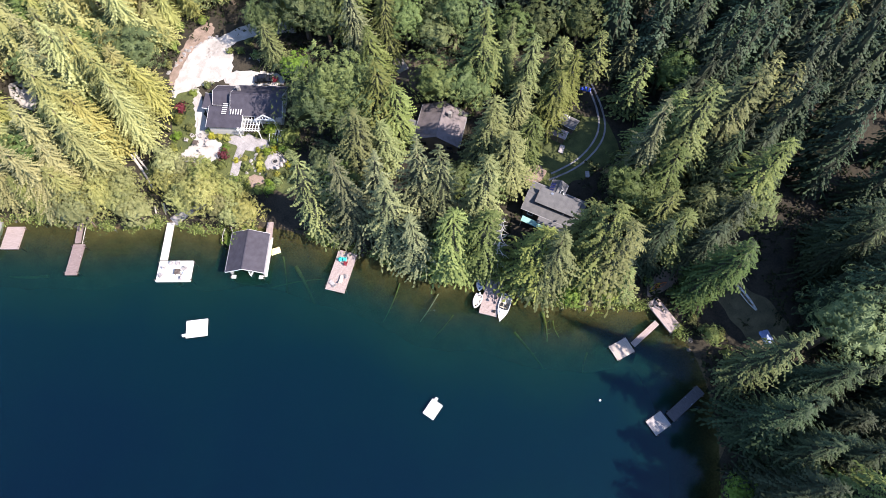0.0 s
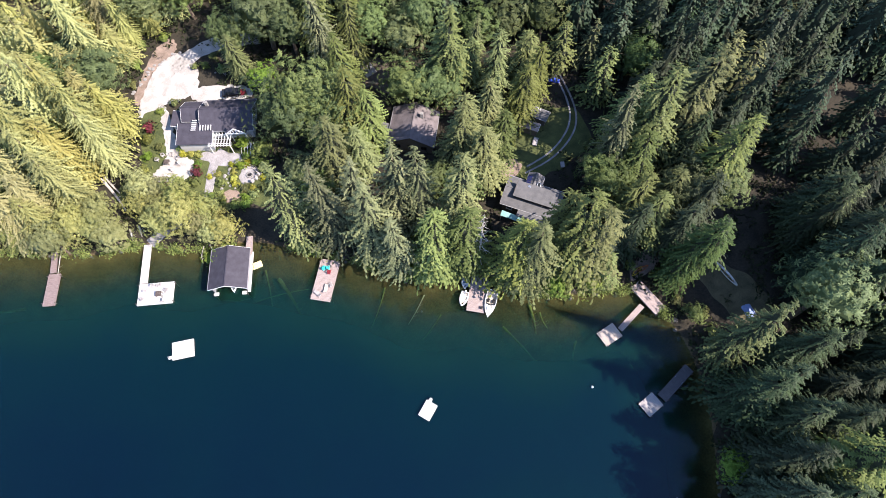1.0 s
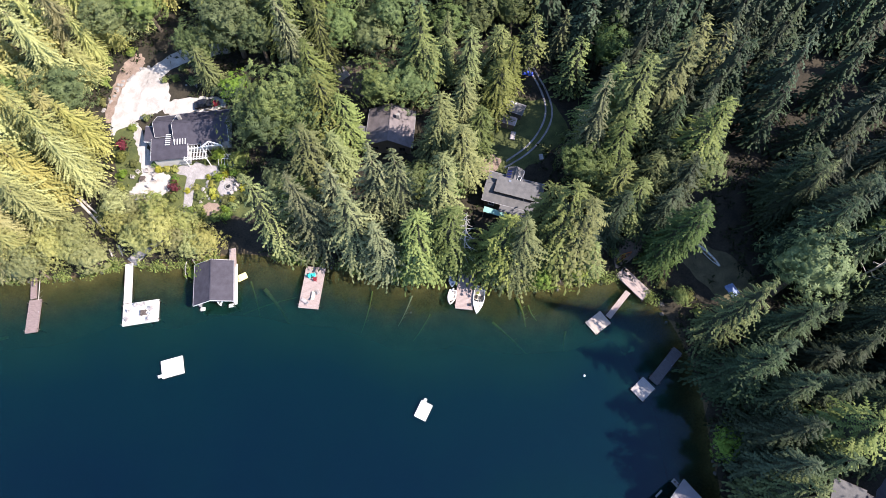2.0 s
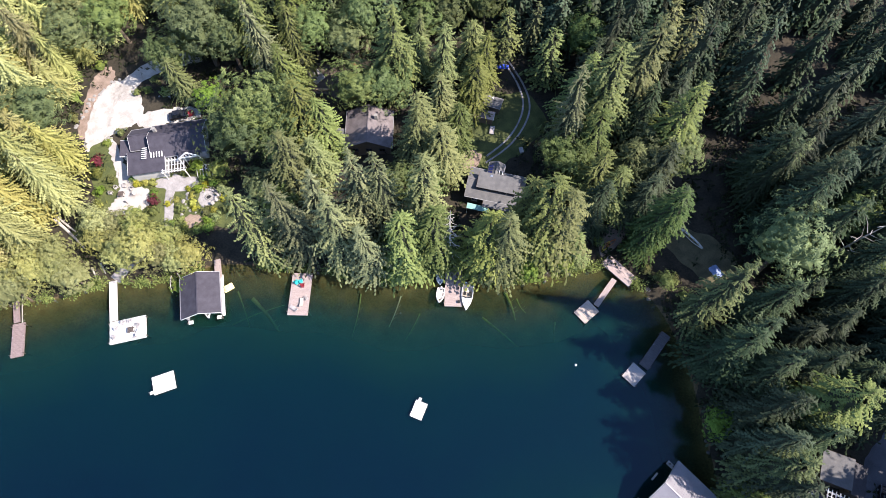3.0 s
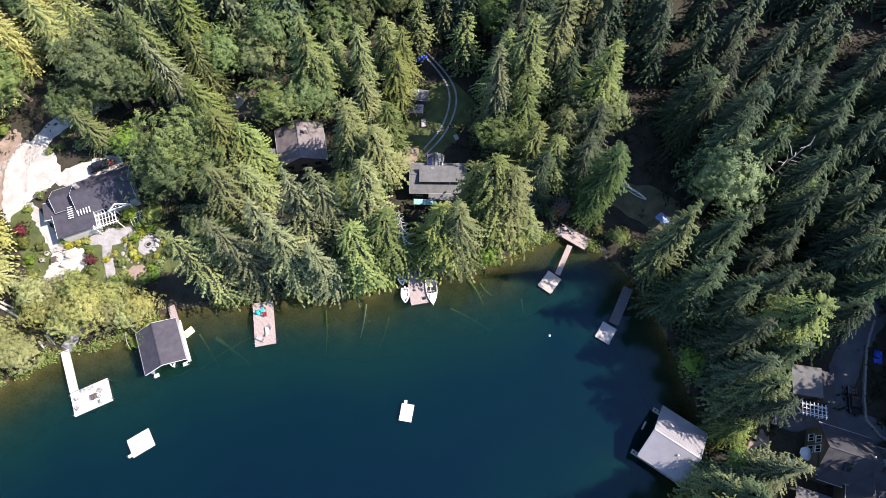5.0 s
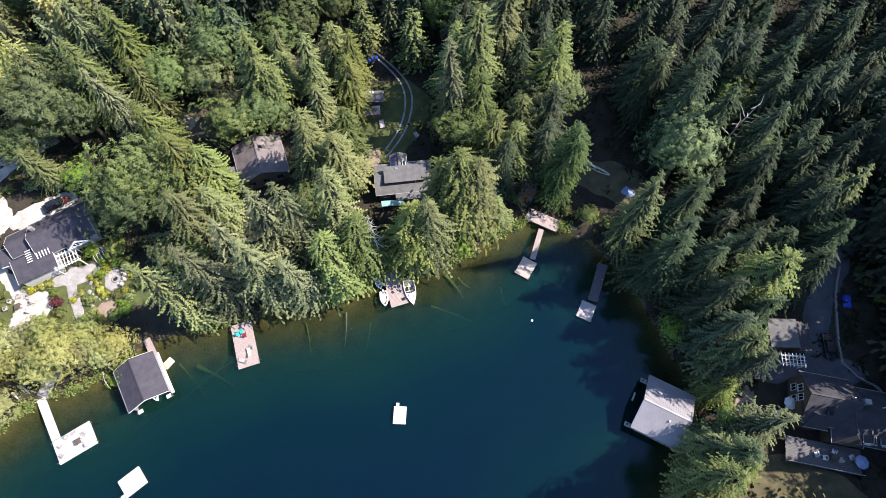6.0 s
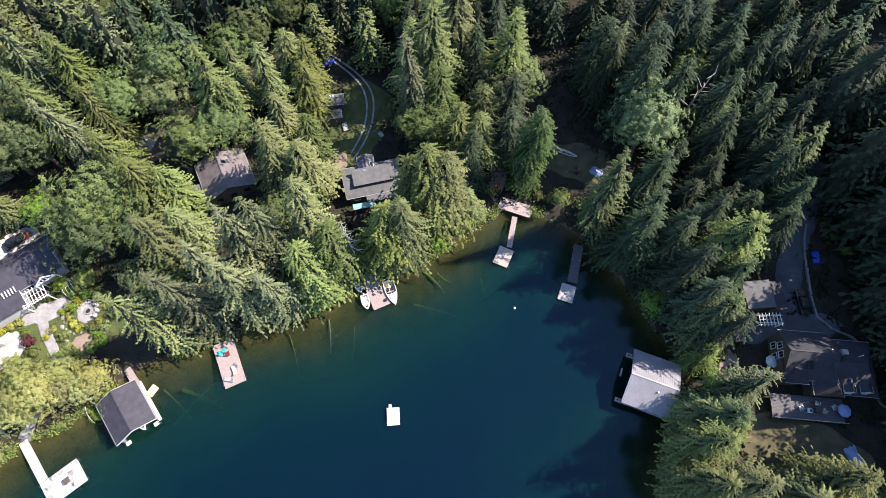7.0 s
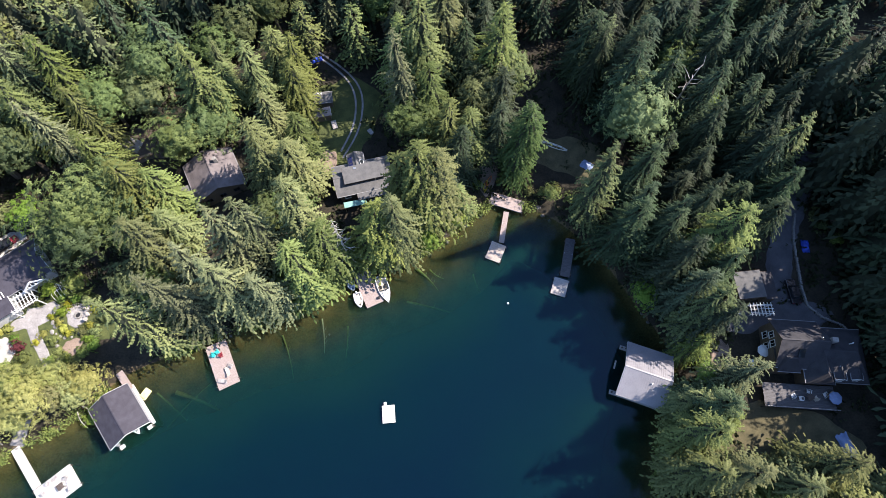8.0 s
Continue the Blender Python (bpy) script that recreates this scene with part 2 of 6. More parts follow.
def lake_water():
    """Clear over the shallows and closing to deep blue with depth, with a fine ripple."""
    m = bpy.data.materials.new("lake_water")
    m.use_nodes = True
    nodes, links = m.node_tree.nodes, m.node_tree.links
    p = nodes["Principled BSDF"]
    depth = nodes.new("ShaderNodeAttribute")
    depth.attribute_name = "depth"
    geo = nodes.new("ShaderNodeNewGeometry")
    drift = nodes.new("ShaderNodeTexNoise")
    drift.inputs["Scale"].default_value, drift.inputs["Detail"].default_value = 0.035, 5
    links.new(geo.outputs["Position"], drift.inputs["Vector"])
    shift = nodes.new("ShaderNodeMapRange")
    shift.inputs["To Min"].default_value, shift.inputs["To Max"].default_value = 0.6, 1.4
    links.new(drift.outputs["Fac"], shift.inputs["Value"])
    scaled = nodes.new("ShaderNodeMath")
    scaled.operation = "MULTIPLY"
    links.new(depth.outputs["Fac"], scaled.inputs[0])
    links.new(shift.outputs["Result"], scaled.inputs[1])
    part_of = nodes.new("ShaderNodeMapRange")
    part_of.inputs["From Max"].default_value = 19
    links.new(scaled.outputs[0], part_of.inputs["Value"])
    ramp = nodes.new("ShaderNodeValToRGB")
    ramp.color_ramp.elements[0].color = (0.011, 0.024, 0.012, 1)
    ramp.color_ramp.elements[1].color = (0.0007, 0.0049, 0.0132, 1)
    for at, colour in ((0.2, (0.0026, 0.0188, 0.0138, 1)), (0.45, (0.0009, 0.01, 0.0134, 1))):
        ramp.color_ramp.elements.new(at).color = colour
    links.new(part_of.outputs["Result"], ramp.inputs["Fac"])
    links.new(ramp.outputs["Color"], p.inputs["Base Color"])
    p.inputs["Roughness"].default_value, p.inputs["IOR"].default_value = 0.06, 1.35
    p.inputs["Specular IOR Level"].default_value = 0.6
    # Reflections tinted blue to imitate the navy of shaded water.
    p.inputs["Specular Tint"].default_value = (0.45, 0.65, 1.0, 1)
    p.subsurface_method = "BURLEY"
    p.inputs["Subsurface Weight"].default_value = 1.0
    p.inputs["Subsurface Radius"].default_value = (0.6, 1.0, 1.2)
    p.inputs["Subsurface Scale"].default_value = 1.0
    ripple = nodes.new("ShaderNodeTexNoise")
    ripple.inputs["Scale"].default_value, ripple.inputs["Detail"].default_value = 1.6, 3
    links.new(geo.outputs["Position"], ripple.inputs["Vector"])
    b = nodes.new("ShaderNodeBump")
    b.inputs["Strength"].default_value, b.inputs["Distance"].default_value = 0.25, 0.03
    links.new(ripple.outputs["Fac"], b.inputs["Height"])
    links.new(b.outputs["Normal"], p.inputs["Normal"])
    clear = nodes.new("ShaderNodeBsdfTransparent")
    clear.inputs["Color"].default_value = (0.74, 0.82, 0.64, 1)
    fade = nodes.new("ShaderNodeMath")
    fade.operation, fade.inputs[0].default_value = "POWER", 0.62
    links.new(scaled.outputs[0], fade.inputs[1])
    mix = nodes.new("ShaderNodeMixShader")
    links.new(fade.outputs[0], mix.inputs["Fac"])
    links.new(p.outputs["BSDF"], mix.inputs[1])
    links.new(clear.outputs["BSDF"], mix.inputs[2])
    links.new(mix.outputs["Shader"], nodes["Material Output"].inputs["Surface"])
    return m


WATER = lake_water()
BED = surface("lake_bed", (0.05, 0.038, 0.02), (0.14, 0.1, 0.052), 0.3, 0.95, bump=0.4, fine=10, space="World")


# ---------------------------------------------------------------- mesh helpers
def part(name, bm, material, parent=None, label=""):
    """Links a bmesh, or (vertices, faces), as one mesh object, under a thing or a part if given."""
    mesh = bpy.data.meshes.new(name)
    if isinstance(bm, tuple):
        mesh.from_pydata(bm[0], [], bm[1])
    else:
        bmesh.ops.recalc_face_normals(bm, faces=bm.faces)
        bm.to_mesh(mesh)
        bm.free()
    for m in (material if isinstance(material, (list, tuple)) else [material]):
        mesh.materials.append(m)
    ob = new(name, mesh)
    ob.parent = parent
    return tagged(ob, label)


def thing(name, m, label, category, group="", kind=""):
    ob = new(name)
    ob.matrix_world = m
    return tagged(ob, label, category, group, kind)


def block(bm, size, at=(0, 0, 0), turn=0.0, bevel=0.0, tilt=(0, 0)):
    """Adds a box to bm: size, centre, turn about z and tilt about x and y in degrees."""
    geo = bmesh.ops.create_cube(bm, size=1)
    m = pose(*at, tilt[0], tilt[1], turn) @ Matrix.Diagonal((*size, 1))
    bmesh.ops.transform(bm, matrix=m, verts=geo["verts"])
    if bevel:
        edges = {e for v in geo["verts"] for e in v.link_edges}
        bmesh.ops.bevel(bm, geom=list(edges), offset=bevel, segments=2, affect="EDGES", profile=0.6)
    return bm


def boxed(size, at=(0, 0, 0), turn=0.0, bevel=0.0, tilt=(0, 0)):
    return block(bmesh.new(), size, at, turn, bevel, tilt)


def rod(bm, a, b, r0, r1=None, sides=8):
    """Adds a tapered round bar from a to b."""
    a, b = Vector(a), Vector(b)
    way = b - a
    m = Matrix.Translation((a + b) / 2) @ way.to_track_quat("Z", "Y").to_matrix().to_4x4()
    bmesh.ops.create_cone(bm, cap_ends=True, segments=sides, radius1=r0, radius2=r0 if r1 is None else r1, depth=way.length, matrix=m)
    return bm


def bent(points, radii, sides=8):
    """A tube along points with its own radius at each."""
    bm, rings = bmesh.new(), []
    pts = [Vector(p) for p in points]
    for n, p in enumerate(pts):
        way = (pts[min(n + 1, len(pts) - 1)] - pts[max(n - 1, 0)]).normalized()
        turn = way.to_track_quat("Z", "Y").to_matrix()
        rings.append([bm.verts.new(p + turn @ Vector((math.cos(a) * radii[n], math.sin(a) * radii[n], 0))) for a in (k * math.tau / sides for k in range(sides))])
    for r, s in zip(rings, rings[1:]):
        for k in range(sides):
            bm.faces.new((r[k], r[(k + 1) % sides], s[(k + 1) % sides], s[k]))
    bm.faces.new(rings[0][::-1])
    bm.faces.new(rings[-1])
    return bm


# ---------------------------------------------------------------- the land
SHORE = [(-200, -160), (-150, -60), (-120, -16), (-101, 1.5), (-92, 5.5), (-80.5, 11), (-76, 15.5), (-72, 17.5), (-64, 20), (-56, 27.5),
         (-46, 30), (-37, 32.5), (-28.5, 34), (-21, 34.5), (-16, 37.5), (-12, 41), (-4, 41.5), (1, 42.5), (8, 46), (14, 50.5), (20, 52.5),
         (25.5, 50.5), (30, 47.5), (35, 42), (39.5, 34), (42.5, 26), (45.5, 20), (47, 14), (45.5, 9), (41, 4), (38, -2), (36, -10),
         (40, -30), (60, -70), (80, -140), (60, -260), (-80, -300), (-180, -240)]


def rounded(p, n):
    p = np.array(p, float)
    for _ in range(n):
        q = np.roll(p, -1, 0)
        p = np.stack([.75 * p + .25 * q, .25 * p + .75 * q], 1).reshape(-1, 2)
    return p


EDGE = rounded(SHORE, 2)


def inland(x, y):
    """Metres from the water's edge, negative out on the lake."""
    x, y = np.broadcast_arrays(np.asarray(x, float), np.asarray(y, float))
    pts = np.stack([x.ravel(), y.ravel()], 1)
    best, inside = np.full(len(pts), 1e9), np.zeros(len(pts), bool)
    for a, b in zip(EDGE, np.roll(EDGE, -1, 0)):
        d = b - a
        s = np.clip(((pts - a) @ d) / (d @ d), 0, 1)
        best = np.minimum(best, ((pts - a - s[:, None] * d) ** 2).sum(1))
        if abs(d[1]) > 1e-9:
            crosses = (a[1] > pts[:, 1]) != (b[1] > pts[:, 1])
            inside ^= crosses & (pts[:, 0] < d[0] * (pts[:, 1] - a[1]) / d[1] + a[0])
    return (np.sqrt(best) * np.where(inside, -1, 1)).reshape(x.shape)


def height(x, y):
    d = inland(x, y)
    l, w = np.maximum(d, 0), np.maximum(-d, 0)
    land = .45 * (1 - np.exp(-l / .7)) + .1 * np.minimum(l, 90) + .04 * np.clip(l - 90, 0, 500) + .25 * np.sin(x * .11 + 1) * np.sin(y * .09) * np.clip(l / 15, 0, 1)
    # Added rise in the east, lifting the trees to shade the large house.
    land = land + .3 * np.clip(x - 86, 0, 70) * (l > 0) * np.clip((l - 20) / 15, 0, 1)
    bed = -.17 * w - 1.0 * (1 - np.exp(-w / 5)) - .22 * np.clip(w - 6, 0, 30)
    bed = bed * (1 + .6 * np.clip((x - 14) / 18, 0, 1) * (y < 60))
    return np.where(d >= 0, land, bed)


def ground_at(x, y):
    return float(height(np.array([x]), np.array([y]))[0])


def spaced(low, high, step, far):
    mid = np.arange(low, high + step, step)
    grow = step * 1.35 ** np.arange(1, 24)
    out = np.cumsum(grow)
    return np.r_[low - out[out < far][::-1], mid, high + out[out < far]]


def sheet(xs, ys, z):
    gx, gy = np.meshgrid(xs, ys)
    z = z(gx, gy)
    verts = np.stack([gx, gy, z], -1).reshape(-1, 3)
    n, w = np.arange(len(ys) - 1)[:, None], len(xs)
    k = (n * w + np.arange(w - 1)[None]).ravel()
    return verts.tolist(), np.stack([k, k + 1, k + w + 1, k + w], 1).tolist()


XS, YS = spaced(-150, 120, 1.25, 2600), spaced(-40, 150, 1.25, 2600)
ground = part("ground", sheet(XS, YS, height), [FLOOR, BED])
tagged(ground, "brown forest floor, darkened for tree shade, sloping into the lake", "ground", kind="structure")
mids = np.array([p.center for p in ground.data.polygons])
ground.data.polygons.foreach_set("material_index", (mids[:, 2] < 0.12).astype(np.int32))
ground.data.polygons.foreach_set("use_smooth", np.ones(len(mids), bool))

WX, WY = spaced(-110, 60, 1.25, 330), spaced(-20, 60, 1.25, 330)
wv, wf = sheet(WX, WY, lambda x, y: 0 * x)
wa = np.array(wv)
wd = -height(wa[:, 0], wa[:, 1])
keep = wd > -3.0
wf = [f for f in wf if all(keep[k] for k in f)]
water = part("water", (wv, wf), WATER)
tagged(water, "calm clear lake, green in the shallows and deep blue beyond", "water", kind="structure")
attr = water.data.attributes.new("depth", "FLOAT", "POINT")
attr.data.foreach_set("value", np.maximum(wd, 0).astype(np.float32))
water.data.polygons.foreach_set("use_smooth", np.ones(len(wf), bool))


def wobble(a, seed):
    return 1 + .13 * np.sin(2 * a + seed) + .09 * np.sin(3 * a + 2.1 * seed) + .06 * np.sin(7 * a + 1.3 * seed)


def blob(name, x, y, rx, ry, turn, material, label, category, lift=0.07, seed=0.0, kind="structure"):
    """A patch of ground cover with an uneven edge, draped over the land."""
    rings, sides = 9, 44
    a = np.linspace(0, math.tau, sides, endpoint=False)
    verts, c, s = [(x, y, ground_at(x, y) + lift)], math.cos(radians(turn)), math.sin(radians(turn))
    for k in range(1, rings + 1):
        u, v = k / rings * rx * np.cos(a) * wobble(a, seed), k / rings * ry * np.sin(a) * wobble(a, seed)
        px, py = x + c * u - s * v, y + s * u + c * v
        z = height(px, py) + lift * (1 if k < rings else -0.5)
        verts += np.stack([px, py, z], 1).tolist()
    faces = [(0, 1 + k, 1 + (k + 1) % sides) for k in range(sides)]
    for r in range(rings - 1):
        o, q = 1 + r * sides, 1 + (r + 1) * sides
        faces += [(o + k, q + k, q + (k + 1) % sides, o + (k + 1) % sides) for k in range(sides)]
    return tagged(part(name, (verts, faces), material), label, category, kind=kind)


def ribbon(name, line, width, material, label, category, lift=0.09, step=1.0, ragged=0.12, kind="structure"):
    """A path or road along a line, draped over the land."""
    line = np.array(line, float)
    for _ in range(2):
        q = np.stack([.75 * line[:-1] + .25 * line[1:], .25 * line[:-1] + .75 * line[1:]], 1).reshape(-1, 2)
        line = np.r_[line[:1], q, line[-1:]]
    leg = np.r_[0, np.cumsum(np.hypot(*np.diff(line, axis=0).T))]
    s = np.linspace(0, leg[-1], max(4, int(leg[-1] / step)))
    px, py = np.interp(s, leg, line[:, 0]), np.interp(s, leg, line[:, 1])
    tx, ty = np.gradient(px), np.gradient(py)
    n = np.hypot(tx, ty)
    across = 7
    verts = []
    for k in range(len(s)):
        half = width / 2 * (1 + ragged * math.sin(k * 1.7) * math.cos(k * .6))
        for j in range(across):
            o = (j / (across - 1) * 2 - 1) * half
            x, y = px[k] - ty[k] / n[k] * o, py[k] + tx[k] / n[k] * o
            verts.append((x, y, lift if 0 < j < across - 1 else -lift / 2))
    va = np.array(verts)
    va[:, 2] += height(va[:, 0], va[:, 1])
    faces = [(k * across + j, (k + 1) * across + j, (k + 1) * across + j + 1, k * across + j + 1) for k in range(len(s) - 1) for j in range(across - 1)]
    return tagged(part(name, (va.tolist(), faces), material), label, category, kind=kind)


def patch(name, outline, material, label, category, lift=0.08, kind="structure"):
    """Ground cover with a given outline, roughened and draped over the land."""
    outline = np.array(outline, float)
    edge = rounded(outline.mean(0) + (outline - outline.mean(0)) * 1.1, 2)
    edge = np.repeat(edge, 2, 0)
    edge[1::2] = (edge[::2] + np.roll(edge[::2], -1, 0)) / 2
    mid, rings, sides = edge.mean(0), 10, len(edge)
    edge = edge + np.stack([np.sin(np.arange(sides) * 2.3), np.cos(np.arange(sides) * 1.7)], 1) * .22
    verts = [(mid[0], mid[1], ground_at(*mid) + lift)]
    for k in range(1, rings + 1):
        p = mid + (edge - mid) * (k / rings)
        verts += np.column_stack([p, height(p[:, 0], p[:, 1]) + lift * (1 if k < rings else -.5)]).tolist()
    faces = [(0, 1 + k, 1 + (k + 1) % sides) for k in range(sides)]
    for r in range(rings - 1):
        o, q = 1 + r * sides, 1 + (r + 1) * sides
        faces += [(o + k, q + k, q + (k + 1) % sides, o + (k + 1) % sides) for k in range(sides)]
    return tagged(part(name, (verts, faces), material), label, category, kind=kind)


# ---------------------------------------------------------------- drives, paths and lawns
patch("gravel_yard", [(-92.7, 40.3), (-95.7, 46.7), (-96.8, 53.4), (-95.5, 57.3), (-91.3, 59.0), (-85.0, 52.6), (-85.9, 49.6), (-88.4, 46.7), (-90.4, 44.7), (-90.4, 41.8)], GRAVEL, "pale sunlit gravel yard beside the dark-roofed house", "driveway", 0.1)
patch("gravel_yard", [(-86.3, 51.8), (-81.0, 55.4), (-75.1, 58.1), (-73.1, 55.8), (-78.8, 52.5), (-84.0, 48.9)], GRAVEL, "pale gravel against the back of the house", "driveway", 0.13)
patch("bare_slope", [(-96.4, 43.6), (-99.1, 51.5), (-100.2, 57.5), (-98.4, 60.9), (-95.2, 58.6), (-97.1, 53.7), (-96.0, 47.5), (-94.1, 42.9)], DIRT, "bare reddish bank above the gravel yard", "bank", 0.06)
patch("lawn", [(-92.0, 39.8), (-90.1, 44.3), (-79.9, 38.1), (-68.9, 43.6), (-62.6, 45.2), (-58.3, 37.8), (-63.4, 30.5), (-69.7, 28.1), (-81.1, 25.9), (-85.5, 33.4)], GRASS, "green lawn and planting round the garden paths", "lawn", 0.03)
patch("garden_path", [(-90.3, 44.2), (-88.5, 45.3), (-83.3, 40.5), (-80.6, 38.3), (-81.0, 35.2), (-84.1, 38.3), (-87.1, 41.5)], GRAVEL, "pale path round the end of the house", "path", 0.115)
patch("patio", [(-82.8, 37.0), (-80.4, 38.8), (-78.9, 38.1), (-79.9, 36.2), (-76.0, 37.2), (-73.9, 35.6), (-74.5, 33.0), (-76.5, 30.7), (-78.9, 28.0), (-81.2, 28.2), (-81.7, 31.3), (-80.7, 33.9)], GRAVEL, "pale paved terrace with a ring of garden chairs", "patio", 0.1)
ribbon("driveway", [(-93, 50), (-92.5, 57), (-89.5, 63.5), (-84, 68), (-80.5, 70.6)], 4.2, GRAVEL, "pale gravel drive running into the trees", "driveway", 0.1)
blob("gravel_yard", -121, 23.6, 4.4, 2.6, -20, GRAVEL, "small pale clearing among sunlit trees", "clearing", 0.08, 0.9)
ribbon("garden_path", [(-71.5, 42), (-71.6, 38), (-69.5, 34), (-68, 30.5), (-69.5, 26), (-72, 21), (-73, 17.5)], 2.4, FLAGSTONE, "flagstone path down through the garden", "path", 0.09)
blob("patio", -70.8, 40.2, 4.6, 1.9, 29, FLAGSTONE, "grey flagstone terrace in front of the house", "patio", 0.08, 3.0)
blob("garden_bed", -66.5, 36, 5.5, 4.5, 25, GRASS, "green garden bed between flagstone paths", "garden bed", 0.055, 0.9)
blob("garden_bed", -74.5, 34.2, 3.2, 4.0, 25, GRASS, "planted bed beside the pale terrace", "garden bed", 0.055, 2.9)
blob("garden_bed", -61.5, 38.2, 5.0, 6.0, 25, GRASS, "green garden bed round the fire ring", "garden bed", 0.045, 1.7)
blob("lawn", -90, 41.6, 1.5, 2.9, -35, GRASS, "small oval lawn beside the gravel yard", "lawn", 0.13, 1.9)
blob("lawn", -79, 28, 8, 5, 25, GRASS, "rough grass under the shore trees", "lawn", 0.05, 1.2)
blob("stone_circle", -63.3, 39.6, 2.3, 2.3, 0, FLAGSTONE, "round stone terrace with a fire ring", "patio", 0.14, 0.0)
blob("stone_circle", -64.2, 33.8, 1.9, 1.6, 20, DIRT, "pale pink gravel circle edged with stone", "patio", 0.12, 0.5)
blob("dirt_yard", -51, 73.5, 7.5, 4.2, -10, SHADED_DIRT, "brown dirt yard darkened for the shade of tall trees", "yard", 0.08, 0.7)
ribbon("driveway", [(-52, 73), (-56.5, 75.6), (-60.5, 77.2)], 3.6, GRAVEL, "pale gravel track running out of a shaded yard", "driveway", 0.1)
blob("dirt_yard", -15.0, 65.0, 2.1, 3.8, -30, DIRT, "bare sandy patch beside the grey cottage", "yard", 0.08, 0.2)
blob("lawn", -10.5, 75, 8.5, 10.5, 10, GRASS, "mown grass round a curving track", "lawn", 0.05, 0.3)
for o in (-0.75, 0.75):
    ribbon("wheel_track", [(-11.2 + o * .2, 66.6 - o), (-7.6 + o * .7, 72 - o * .7), (-6.2 + o, 78), (-6.6 + o, 82.5), (-9.4 + o, 87), (-14.8 + o * .5, 92 + o * .5), (-20, 97 + o)], 0.5, FLAGSTONE,
           "worn pale wheel rut of a curving track", "track", 0.11)
blob("beach", 18.5, 58.5, 1.9, 4.6, -10, DIRT, "bare pinkish path above the wooden deck", "path", 0.08, 0.4)
blob("lawn", 36, 60, 8, 5, -20, DRY_GRASS, "shaded grass behind the shore trees", "lawn", 0.05, 2.0)
ribbon("road", [(84, 52), (78.3, 43), (73.6, 36), (70.6, 31), (69.2, 25), (68.6, 20.5)], 5.2, ASPHALT, "grey asphalt drive beside a stone wall", "road", 0.1)
blob("forecourt", 70.5, 19.6, 5.4, 3.4, -10, ASPHALT, "grey asphalt forecourt of the large house", "road", 0.13, 0.4)
blob("patio", 61.8, 20.3, 4.6, 2.4, -5, ASPHALT, "grey flagstone court under a white pergola", "patio", 0.1, 0.8)
blob("lawn", 60, -0.5, 11.5, 6.5, -15, DRY_GRASS, "dry shaded lawn below the large house", "lawn", 0.05, 1.1)
blob("dirt_yard", 54.3, 14.2, 1.7, 4.2, -25, DIRT, "sandy path between shore trees", "path", 0.08, 0.9)


# ---------------------------------------------------------------- docks and rafts
def planked(width, length, thick=0.05, board=0.24, gap=0.022):
    """Boards across the width, joined, laid along y."""
    bm = bmesh.new()
    n = max(2, int(length / board))
    for k in range(n):
        y = (k + .5) / n * length - length / 2
        block(bm, (width * random.uniform(.985, 1.0), length / n - gap, thick), (random.uniform(-.01, .01), y, random.uniform(-.004, .004)))
    return bm


def dock(name, x, y, turn, width, length, material, label, top=0.45, posts=True, category="dock"):
    """A plank dock: boards on a frame with floats, and round mooring posts at its sides."""
    d = thing(name, pose(x, y, 0, 0, 0, turn), label, category)
    tagged(part("decking", planked(width, length), material, d), kind="stuff").location = (0, 0, top)
    for s in (-1, 1):
        part("side_beam", boxed((0.09, length - .05, 0.26), (s * (width / 2 - 0.06), 0, top - 0.16), bevel=0.01), material, d)
        part("end_beam", boxed((width - .25, 0.09, 0.26), (0, s * (length / 2 - 0.07), top - 0.16), bevel=0.01), material, d)
    for s in (-1, 1):
        part("float", boxed((width * .35, length * .9, 0.4), (s * width * .25, 0, top - 0.42), bevel=0.05), BLACK, d)
    if posts:
        for s in (-1, 1):
            for f in (-0.42, 0.42):
                part("post", rod(bmesh.new(), (s * (width / 2 + .1), f * length, -2.0), (s * (width / 2 + .1), f * length, top + 0.28), 0.1, 0.09), DARK_WOOD, d)
    for s in (-1, 1):
        part("cleat", boxed((0.06, 0.28, 0.06), (s * (width / 2 - .18), length * .1, top + 0.06), bevel=0.02), STEEL, d)
    return d


def raft(x, y, turn, width, length, material, label, tab):
    d = dock("swim_raft", x, y, turn, width, length, material, label, 0.5, False, "raft")
    tx, ty, tw, tl = tab
    part("ladder_step", boxed((tw, tl, 0.06), (tx, ty, 0.46), bevel=0.01), material, d)
    for s in (-1, 1):
        part("ladder_rail", bent([(tx + s * tw * .4, ty - tl * .3, .45), (tx + s * tw * .4, ty - tl * .2, 1.05), (tx + s * tw * .4, ty + tl * .2, 1.05), (tx + s * tw * .4, ty + tl * .4, .2)], [.025] * 4, 6), STEEL, d)
    return d


raft(-7.4, 13.5, -3, 2.3, 3.1, WHITE_DECK, "small bleached wooden swim raft afloat on the lake", (-0.5, 1.85, 0.55, 0.6))
raft(-53.5, 2.85, 39, 4.0, 3.4, WHITE_DECK, "white square swim raft afloat on the lake", (-2.3, -1.1, 0.75, 0.6))
dock("floating_dock", -83.75, 0.95, 32, 2.3, 6.7, BROWN_DECK, "narrow brown floating dock on posts")
dock("gangway", -87.3, 5.6, 38, 1.1, 4.6, BROWN_DECK, "narrow brown gangway to the shore", 0.62, False, "gangway")
dock("floating_dock", -65.1, 9.45, 32, 6.8, 4.5, WHITE_DECK, "broad bleached dock platform set with chairs")
